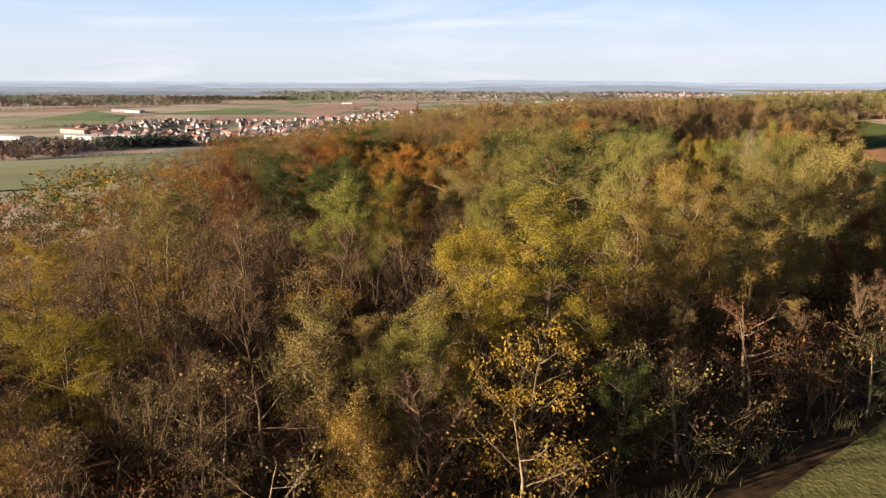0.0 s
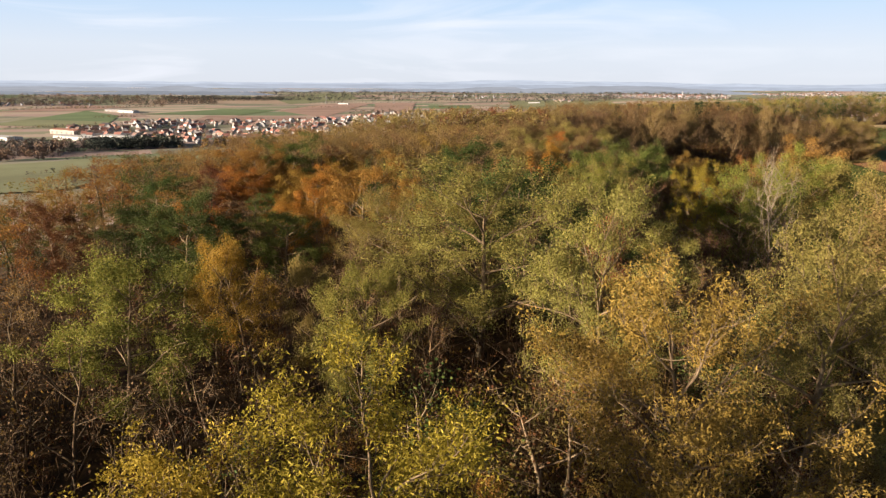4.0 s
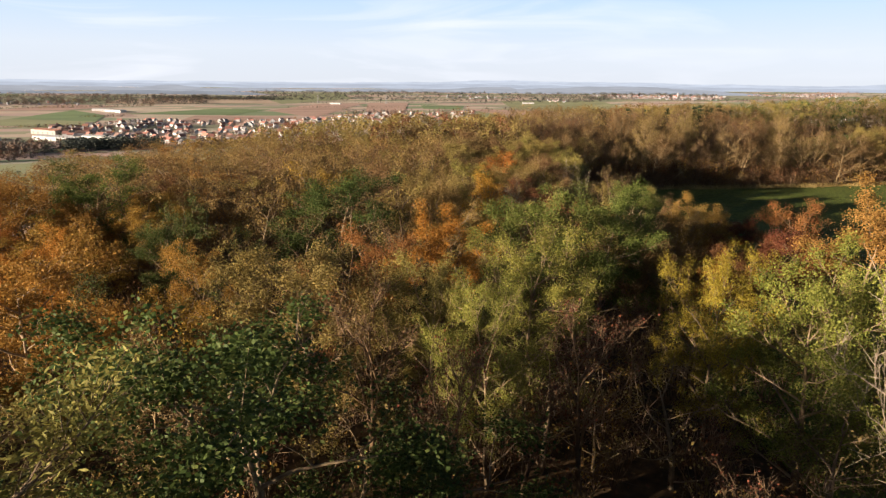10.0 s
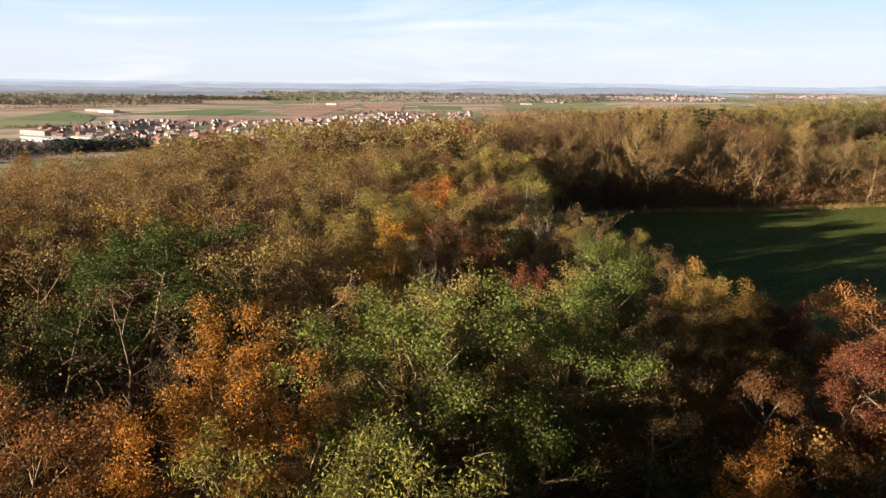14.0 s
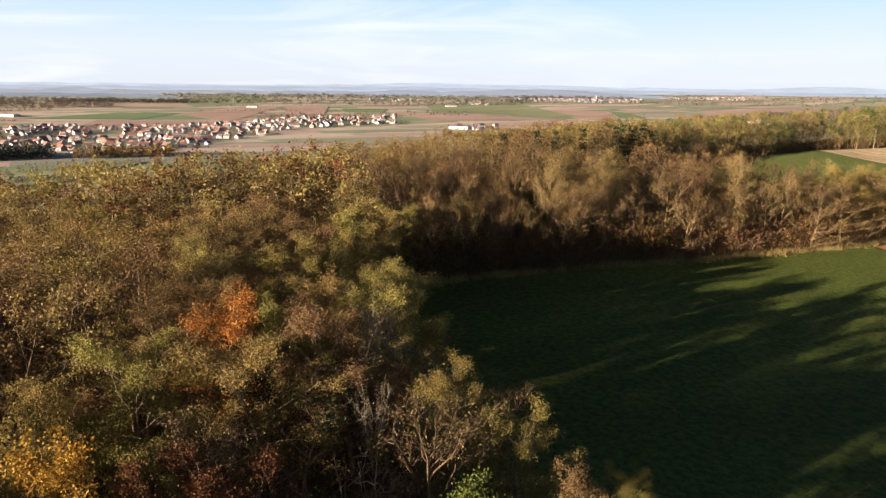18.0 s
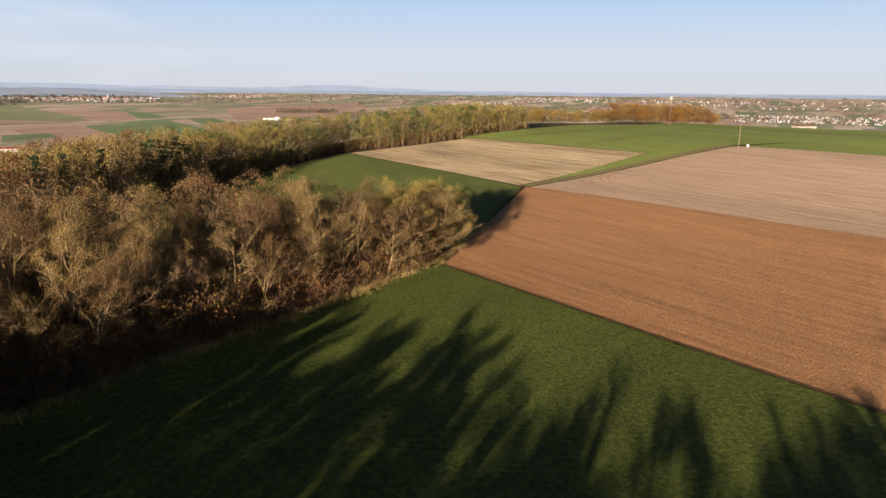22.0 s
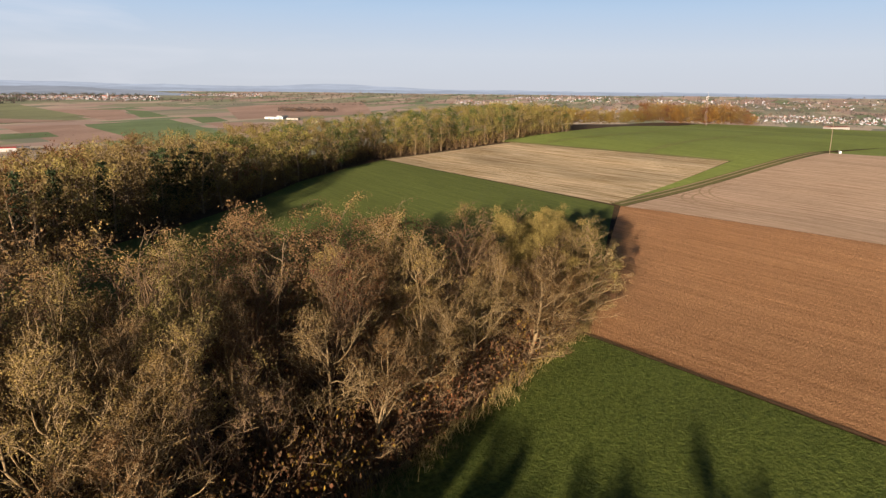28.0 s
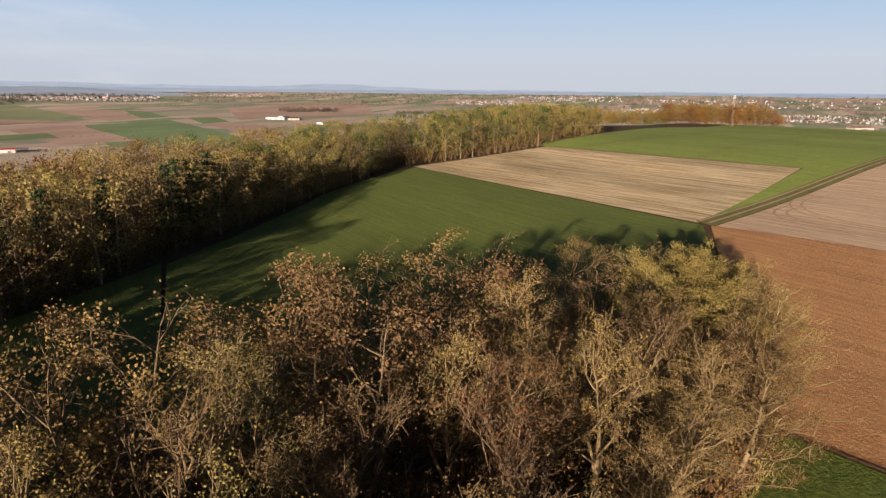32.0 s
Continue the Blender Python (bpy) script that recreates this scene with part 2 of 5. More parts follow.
def soil_material(name, dark, light, furrow_turn=None, fine=1.2, patch=0.03, streak=0.0, depth=0.05, broad=(0.82, 1.15), sharp=0.18, clod=4.5):
    """Ploughed, sown or stubble ground: crumbs, rows along the field, broad damp and dry patches."""
    m, n, l, b = material(name, 0.95)
    f1 = world_noise(n, l, fine, 6, rough=0.7)
    r = ramp(n, ((0.5 - sharp, dark), (0.5 + sharp, light)))
    height = f1
    if furrow_turn is not None:
        rows = world_noise(n, l, 1.0, 3, stretch=(14.0, 0.55, 1.0), turn=furrow_turn)
        fm = n.new("ShaderNodeMix")
        fm.data_type = "FLOAT"
        fm.inputs["Factor"].default_value = 0.35 + streak
        l.new(f1, fm.inputs["A"])
        l.new(rows, fm.inputs["B"])
        height = fm.outputs["Result"]
    l.new(height, r.inputs["Fac"])
    big = world_noise(n, l, patch, 4, stretch=(2.2, 0.8, 1.0), turn=furrow_turn or 0.0)
    mr = n.new("ShaderNodeMapRange")
    mr.inputs["From Min"].default_value, mr.inputs["From Max"].default_value = 0.3, 0.7
    mr.inputs["To Min"].default_value, mr.inputs["To Max"].default_value = broad
    l.new(big, mr.inputs["Value"])
    hsv = n.new("ShaderNodeHueSaturation")
    l.new(r.outputs["Color"], hsv.inputs["Color"])
    l.new(mr.outputs["Result"], hsv.inputs["Value"])
    l.new(hsv.outputs["Color"], b.inputs["Base Color"])
    crumb = world_noise(n, l, clod, 3)
    add = n.new("ShaderNodeMath")
    l.new(height, add.inputs[0])
    l.new(crumb, add.inputs[1])
    bumped(n, l, b, add.outputs["Value"], 0.9, depth)
    return m


GRASS = soil_material("young_green_crop", (0.058, 0.086, 0.012), (0.15, 0.182, 0.034), None, 2.2, 0.05, 0.0, 0.14, (0.74, 1.22), 0.13)
GRASS_BEYOND = soil_material("green_meadow_crop", (0.095, 0.128, 0.026), (0.19, 0.235, 0.055), 76.0, 1.6, 0.04, 0.1, 0.10)
GRASS_HILL = soil_material("green_hill_crop", (0.20, 0.265, 0.05), (0.34, 0.41, 0.10), 70.0, 0.8, 0.02, 0.15, 0.03)
PLOUGH = soil_material("ploughed_brown_soil", (0.34, 0.163, 0.067), (0.67, 0.37, 0.178), 82.0, 3.4, 0.009, 0.1, 0.12, (0.66, 1.2), 0.14)
STUBBLE = soil_material("pale_stubble", (0.40, 0.27, 0.12), (0.86, 0.70, 0.47), 83.0, 0.6, 0.05, 0.5, 0.03, (0.66, 1.22), 0.12, 2.5)
STUBBLE_2 = soil_material("pinkish_stubble", (0.47, 0.315, 0.205), (0.76, 0.565, 0.41), 84.0, 0.7, 0.02, 0.4, 0.03, (0.85, 1.12), 0.13, 2.5)
TRACK = soil_material("grass_track", (0.12, 0.13, 0.035), (0.27, 0.25, 0.09), 4.0, 1.0, 0.08, 0.2, 0.06)
RUT = soil_material("bare_wheel_rut", (0.40, 0.28, 0.16), (0.56, 0.41, 0.27), 4.0, 1.0, 0.08, 0.2, 0.04)
# soil darkened to paint the shade that lies in the boundary furrow
FURROW_SHADE = soil_material("dark_shaded_furrow_soil", (0.10, 0.06, 0.03), (0.20, 0.12, 0.06), 82.0, 2.0, 0.1, 0.2, 0.08)
TRAMLINE = soil_material("thin_pale_crop", (0.22, 0.22, 0.07), (0.34, 0.32, 0.13), 70.0, 1.0, 0.05, 0.2, 0.05)
DRYGRASS = leaf_material("dry_grass_blades", (0.20, 0.16, 0.05), (0.36, 0.29, 0.11), (0.52, 0.43, 0.19), 0.3)
BLADE = leaf_material("green_crop_blades", (0.05, 0.11, 0.012), (0.09, 0.17, 0.02), (0.15, 0.24, 0.03), 0.3)
# distant fields: colours paled and greyed to stand in for the haze
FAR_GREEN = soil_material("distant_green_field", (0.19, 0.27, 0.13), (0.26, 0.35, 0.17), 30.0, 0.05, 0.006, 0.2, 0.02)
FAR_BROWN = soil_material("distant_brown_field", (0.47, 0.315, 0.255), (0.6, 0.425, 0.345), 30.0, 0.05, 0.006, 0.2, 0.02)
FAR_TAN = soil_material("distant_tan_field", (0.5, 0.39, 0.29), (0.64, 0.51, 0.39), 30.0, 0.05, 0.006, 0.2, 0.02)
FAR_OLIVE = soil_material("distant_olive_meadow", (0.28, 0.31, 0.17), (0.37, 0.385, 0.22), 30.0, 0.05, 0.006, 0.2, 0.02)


def ground_material():
    """Leaf litter on the wooded ridge; in the plain a quilt of fields, meadows and ploughland, paled as by haze."""
    m, n, l, b = material("ground_soil_and_fields", 0.95)
    g = n.new("ShaderNodeNewGeometry")
    litter = ramp(n, ((0.3, (0.05, 0.032, 0.018)), (0.55, (0.11, 0.07, 0.035)), (0.75, (0.19, 0.115, 0.05))))
    l.new(world_noise(n, l, 1.4, 6), litter.inputs["Fac"])
    mp = n.new("ShaderNodeMapping")
    mp.vector_type = "TEXTURE"
    mp.inputs["Rotation"].default_value = (0, 0, radians(24))
    mp.inputs["Scale"].default_value = (330, 95, 4000)
    l.new(g.outputs["Position"], mp.inputs["Vector"])
    vo = n.new("ShaderNodeTexVoronoi")
    vo.distance = "CHEBYCHEV"
    vo.inputs["Scale"].default_value = 1.0
    vo.inputs["Randomness"].default_value = 0.85
    l.new(mp.outputs["Vector"], vo.inputs["Vector"])
    sep = n.new("ShaderNodeSeparateColor")
    l.new(vo.outputs["Color"], sep.inputs["Color"])
    # field colours with the plain's haze mixed in, lighter and less saturated
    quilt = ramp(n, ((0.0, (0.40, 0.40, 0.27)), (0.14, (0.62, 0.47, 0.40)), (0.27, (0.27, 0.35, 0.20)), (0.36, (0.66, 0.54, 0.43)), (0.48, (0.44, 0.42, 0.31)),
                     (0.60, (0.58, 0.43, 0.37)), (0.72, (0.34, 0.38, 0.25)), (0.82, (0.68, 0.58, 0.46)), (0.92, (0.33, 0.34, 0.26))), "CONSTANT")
    l.new(sep.outputs["Red"], quilt.inputs["Fac"])
    spot = world_noise(n, l, 0.012, 6)
    q2 = mixed(n, l, 0.2, quilt.outputs["Color"], (0.5, 0.5, 0.5), "MULTIPLY")
    sr = n.new("ShaderNodeMapRange")
    sr.inputs["From Min"].default_value, sr.inputs["From Max"].default_value = 0.3, 0.7
    l.new(spot, sr.inputs["Value"])
    q3 = mixed(n, l, sr.outputs["Result"], q2, quilt.outputs["Color"])
    xyz = n.new("ShaderNodeSeparateXYZ")
    l.new(g.outputs["Position"], xyz.inputs["Vector"])
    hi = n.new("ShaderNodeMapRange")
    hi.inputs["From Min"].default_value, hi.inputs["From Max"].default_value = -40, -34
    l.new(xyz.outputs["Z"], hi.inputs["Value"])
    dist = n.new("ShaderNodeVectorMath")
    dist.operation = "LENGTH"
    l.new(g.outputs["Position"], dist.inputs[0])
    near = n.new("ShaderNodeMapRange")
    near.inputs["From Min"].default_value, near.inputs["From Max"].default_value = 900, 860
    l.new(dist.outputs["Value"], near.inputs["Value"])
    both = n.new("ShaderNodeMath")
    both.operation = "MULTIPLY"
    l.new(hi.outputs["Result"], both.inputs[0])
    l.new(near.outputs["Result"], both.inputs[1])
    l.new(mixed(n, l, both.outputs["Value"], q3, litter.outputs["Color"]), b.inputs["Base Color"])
    return m


def plain_material(name, colour, rough=0.8, vary=0.15, scale=1.5):
    m, n, l, b = material(name, rough)
    r = ramp(n, ((0.3, tuple(c * (1 - vary) for c in colour)), (0.7, tuple(min(1, c * (1 + vary)) for c in colour))))
    l.new(world_noise(n, l, scale, 4), r.inputs["Fac"])
    l.new(r.outputs["Color"], b.inputs["Base Color"])
    return m


WALLS = [plain_material("white_render", (0.44, 0.44, 0.45)), plain_material("cream_render", (0.34, 0.31, 0.28)), plain_material("grey_render", (0.24, 0.24, 0.25))]
ROOFS = [plain_material("red_tiles", (0.30, 0.15, 0.125)), plain_material("brown_tiles", (0.22, 0.15, 0.13)), plain_material("dark_slate", (0.16, 0.155, 0.165)), plain_material("orange_tiles", (0.38, 0.20, 0.15))]
METAL = plain_material("galvanised_steel", (0.42, 0.41, 0.40), 0.5)
WOODPOLE = plain_material("weathered_pole_wood", (0.22, 0.17, 0.12), 0.9)
# bluish variant of the pale render, distance haze put into its colour
FARWALL = plain_material("far_hazed_walls", (0.31, 0.325, 0.36))
WHITE = plain_material("white_sheet_metal", (0.5, 0.5, 0.5), 0.5)
REDMETAL = plain_material("red_sheet_metal", (0.5, 0.05, 0.05), 0.5)
RUST = plain_material("rusty_steel_tower", (0.24, 0.185, 0.155), 0.7)


# ---- mesh helpers ----
def quads(name, verts, faces, mats, slots=None, smooth=False):
    """One mesh from arrays of corners and four-cornered faces."""
    verts, faces = np.asarray(verts, np.float32), np.asarray(faces, np.int32)
    me = bpy.data.meshes.new(name)
    me.vertices.add(len(verts))
    me.vertices.foreach_set("co", verts.ravel())
    me.loops.add(faces.size)
    me.loops.foreach_set("vertex_index", faces.ravel())
    me.polygons.add(len(faces))
    me.polygons.foreach_set("loop_start", np.arange(0, faces.size, 4, dtype=np.int32))
    for mt in mats:
        me.materials.append(mt)
    if slots is not None:
        me.polygons.foreach_set("material_index", np.asarray(slots, np.int32))
    if smooth:
        me.polygons.foreach_set("use_smooth", np.ones(len(faces), bool))
    me.update(calc_edges=True)
    return me


def part(name, me, parent, label=""):
    ob = new(name, me)
    ob.parent = parent
    if label:
        ob["label"] = label
    return ob


def bm_mesh(name, bm, mat):
    me = bpy.data.meshes.new(name)
    bm.to_mesh(me)
    bm.free()
    me.materials.append(mat)
    return me


def box(bm, x0, x1, y0, y1, z0, z1):
    v = [bm.verts.new(p) for p in ((x0, y0, z0), (x1, y0, z0), (x1, y1, z0), (x0, y1, z0), (x0, y0, z1), (x1, y0, z1), (x1, y1, z1), (x0, y1, z1))]
    for f in ((0, 3, 2, 1), (4, 5, 6, 7), (0, 1, 5, 4), (1, 2, 6, 5), (2, 3, 7, 6), (3, 0, 4, 7)):
        bm.faces.new([v[i] for i in f])


def tube(points, radii, sides):
    """Corners and faces of a tapered limb along the points."""
    p, r = np.asarray(points, float), np.asarray(radii, float)
    d = np.gradient(p, axis=0)
    d /= np.linalg.norm(d, axis=1, keepdims=True) + 1e-9
    ref = np.array((0.31, 0.17, 0.93)) if abs(d[0, 2]) < 0.8 else np.array((0.95, 0.2, 0.1))
    a = np.cross(d, ref)
    a /= np.linalg.norm(a, axis=1, keepdims=True) + 1e-9
    b = np.cross(d, a)
    ang = np.arange(sides) * 2 * math.pi / sides
    ring = p[:, None] + r[:, None, None] * (np.cos(ang)[None, :, None] * a[:, None] + np.sin(ang)[None, :, None] * b[:, None])
    n = len(p)
    i, j = np.meshgrid(np.arange(n - 1), np.arange(sides), indexing="ij")
    k = (j + 1) % sides
    return ring.reshape(-1, 3), np.stack([i * sides + j, i * sides + k, (i + 1) * sides + k, (i + 1) * sides + j], -1).reshape(-1, 4)


def joined(pieces):
    """Several (corners, faces) in one."""
    vs, fs, at = [], [], 0
    for v, f in pieces:
        vs.append(v)
        fs.append(f + at)
        at += len(v)
    return np.concatenate(vs), np.concatenate(fs)


# ---- the lie of the land ----
def sstep(a, b, x):
    t = min(1.0, max(0.0, (x - a) / (b - a)))
    return t * t * (3 - 2 * t)


def plain_z(r):
    ks = ((0, -45.0), (500, -56.0), (800, -63.0), (1500, -77.0), (2200, -71.0), (3000, -52.0), (4000, -20.0), (4900, 10.0))
    for (a, za), (b, zb) in zip(ks, ks[1:]):
        if r <= b:
            return za + (zb - za) * (r - a) / (b - a)
    return ks[-1][1]


def ground_z(x, y):
    """A ridge with fields on its back; it falls to a wide plain on all sides."""
    z = 10.7 - 0.45 * sstep(45, 80, x) * (1 - sstep(105, 150, x)) + 1.7 * sstep(95, 160, x) * sstep(110, 190, y) + 3.4 * sstep(150, 245, x) - 3.5 * sstep(300, 440, x) - 10 * sstep(430, 690, x)
    north = 160 + 1.1 * x if x < 110 else 281 + 0.2 * (x - 110)
    f = 0.0
    for d, run in ((-12 - x + 0.1 * (y - 60), 200.0), (y - north, 220.0), (x - 640, 420.0), (-250 - y, 600.0)):
        f = 1 - (1 - f) * (1 - sstep(0, run, d))
    r = math.hypot(x - 40, y - 100)
    return z + (plain_z(r) - z) * f + (1 - abs(2 * f - 1)) * 1.5 * noise.noise((x * 0.012, y * 0.012, 3.1)) + 2.0 * sstep(700, 1500, r) * noise.noise((x * 0.0016, y * 0.0016, 8.0)) * 3


rings, spokes = 290, 480
gr = 2.0 * (4870.0 / 2.0) ** (np.arange(rings) / (rings - 1))
gv = [(40, 100, ground_z(40, 100))]
for r_ in gr:
    for s_ in range(spokes):
        a_ = 2 * math.pi * s_ / spokes
        gx, gy = 40 + r_ * math.sin(a_), 100 + r_ * math.cos(a_)
        gv.append((gx, gy, ground_z(gx, gy)))
gf = []
for i_ in range(rings - 1):
    for s_ in range(spokes):
        t_ = (s_ + 1) % spokes
        gf.append((1 + i_ * spokes + s_, 1 + (i_ + 1) * spokes + s_, 1 + (i_ + 1) * spokes + t_, 1 + i_ * spokes + t_))
for s_ in range(0, spokes, 2):
    gf.append((0, 1 + s_, 1 + (s_ + 1) % spokes, 1 + (s_ + 2) % spokes))
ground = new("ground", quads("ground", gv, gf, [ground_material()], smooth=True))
tagged(ground, "wooded ridge over a wide plain of fields", "ground", kind="structure")


def patch(name, corners, mat, label, category="field", lift=0.15, steps=24, kind="structure"):
    """A field that lies on the ground between four corners, given in turn."""
    c = [Vector((*q, 0)) for q in corners]
    v, f = [], []
    for i in range(steps + 1):
        for j in range(steps + 1):
            u, w = i / steps, j / steps
            q = c[0].lerp(c[1], u).lerp(c[3].lerp(c[2], u), w)
            v.append((q.x, q.y, ground_z(q.x, q.y) + lift))
    for i in range(steps):
        for j in range(steps):
            k = i * (steps + 1) + j
            f.append((k, k + steps + 1, k + steps + 2, k + 1))
    ob = new(name, quads(name, v, f, [mat], smooth=True))
    return tagged(ob, label, category, kind=kind)


patch("green_field", ((30, -40), (66.9, -40), (94.2, 165.5), (34, 152)), GRASS, "young green crop between the wood and the ploughed field", lift=0.15, steps=40)
patch("field_edge", ((9.6, 20), (50, -40), (50, 60), (24.4, 31)), TRACK, "dry grassy margin beside the wood", lift=0.12)
patch("field_beyond", ((66, 190), (100, 168), (146, 194), (163, 275)), GRASS_BEYOND, "green field behind the small wood", lift=0.16, steps=30)
patch("field_corner", ((66, 190), (163, 275), (126, 259), (84, 231)), GRASS_BEYOND, "green field behind the small wood", lift=0.14)
patch("field_corner", ((20, 183), (66, 189.8), (83.8, 232), (20, 192)), GRASS_BEYOND, "green field behind the small wood", lift=0.12)
patch("ploughed_field", ((67.2, -40), (158, -40), (146.4, 193), (94.5, 165.5)), PLOUGH, "ploughed red-brown soil in fine furrows", lift=0.18, steps=40)
patch("stubble_field", ((147, 195.2), (211, 202.5), (214, 273), (163.2, 274.8)), STUBBLE, "pale straw-coloured stubble in long rows", lift=0.2, steps=30)
patch("stubble_field", ((146.5, 192.3), (158.2, -40), (300, -60), (243, 190.6)), STUBBLE_2, "pale pinkish stubble field beside the track", lift=0.19, steps=40)
patch("grass_track", ((146, 192.4), (244, 190.6), (244, 194.4), (147.5, 195.8)), TRACK, "grassy farm track between two stubble fields", "track", lift=0.26, steps=40)
patch("track_verge", ((147.6, 195.6), (244, 194.2), (244, 202), (211.4, 202.3)), GRASS_HILL, "grass verge beside the farm track", "verge", lift=0.17, steps=30)
for off in (0.9, 2.5):
    patch("wheel_rut", ((147.5, 192.6 + off), (243, 190.8 + off), (243, 191.3 + off), (147.5, 193.1 + off)), RUT, "bare wheel rut in the grassy track", "rut", lift=0.30, steps=40)
patch("hill_field", ((211.2, 202.6), (560, 110), (570, 345), (214.2, 280)), GRASS_HILL, "green crop on the round hill", lift=0.22, steps=60)
patch("hill_field", ((243.5, 190.7), (300, -60), (560, -60), (560, 140)), GRASS_HILL, "green crop on the round hill", lift=0.15, steps=50)


def strip(name, points, width, mat, label, category, lift):
    """A narrow band on the ground along a line of points."""
    v, f = [], []
    for k, (x, y) in enumerate(points):
        xa, ya = points[max(0, k - 1)]
        xb, yb = points[min(len(points) - 1, k + 1)]
        d = math.hypot(xb - xa, yb - ya)
        nx, ny = -(yb - ya) / d * width / 2, (xb - xa) / d * width / 2
        v += [(x + nx, y + ny, ground_z(x + nx, y + ny) + lift), (x - nx, y - ny, ground_z(x - nx, y - ny) + lift)]
    for k in range(len(points) - 1):
        f.append((2 * k, 2 * k + 1, 2 * k + 3, 2 * k + 2))
    return tagged(new(name, quads(name, v, f, [mat], smooth=True)), label, category, kind="structure")


# curved wheel tracks where the tractors turn into the stubble
for r_, c_ in ((9.0, (166, 180)), (10.8, (166, 180)), (14.0, (176, 176)), (15.7, (176, 176))):
    strip("wheel_rut", [(c_[0] + r_ * math.cos(a_), c_[1] + r_ * math.sin(a_)) for a_ in np.linspace(1.2, 3.3, 22)], 0.38, RUT, "curved tractor track in the stubble", "rut", 0.25)
# flat dark strip that stands in for the furrow's shadow
strip("boundary_furrow", [(67.05 + 27.3 * u, -40 + 205.5 * u) for u in np.linspace(0.3, 1, 60)], 0.4, FURROW_SHADE, "dark strip painted as the furrow's shade between the crop and the ploughed soil", "furrow", 0.24)
for off in (0, 1.8):
    strip("tramline", [(214 + off + 150 * u, 226 + 26 * math.sin(u * 2.2) - 30 * u + off) for u in np.linspace(0, 1, 30)], 0.5, TRAMLINE, "pale wheel line through the crop on the hill", "rut", 0.3)
    strip("tramline", [(218 + off + 170 * u, 262 + 18 * math.sin(u * 2.0) - 22 * u + off) for u in np.linspace(0, 1, 30)], 0.5, TRAMLINE, "pale wheel line through the crop on the hill", "rut", 0.3)
strip("hill_margin", [(211.2 + 3 * u, 203 + 71 * u) for u in np.linspace(0, 1, 30)], 2.4, TRAMLINE, "pale grassy margin between the stubble and the hill field", "verge", 0.32)


# ---- trees ----
def leaves(rng, centres, count, spread, size, flat=0.5, broad=0.42):
    """Small bent leaves scattered round the ends of the twigs."""
    n = count
    c = centres[rng.integers(0, len(centres), n)] + rng.normal(0, 1, (n, 3)) * np.asarray(spread)
    u = rng.normal(0, 1, (n, 3))
    u[:, 2] -= 0.5
    u /= np.linalg.norm(u, axis=1, keepdims=True)
    w = np.cross(u, rng.normal(0, 1, (n, 3)) + (0, 0, flat))
    w /= np.linalg.norm(w, axis=1, keepdims=True) + 1e-9
    s = size * rng.uniform(0.6, 1.35, (n, 1))
    v = np.stack([c, c + u * s * 0.5 + w * s * broad, c + u * s, c + u * s * 0.5 - w * s * broad], 1).reshape(-1, 3)
    return v, np.arange(4 * n).reshape(-1, 4)


def bend(rng, start, way, length, steps, wobble, rise):
    pts, d = [np.asarray(start, float)], np.asarray(way, float)
    for _ in range(steps):
        d = d + rng.normal(0, wobble, 3) + (0, 0, rise)
        d = d / np.linalg.norm(d)
        pts.append(pts[-1] + d * length / steps)
    return np.array(pts)


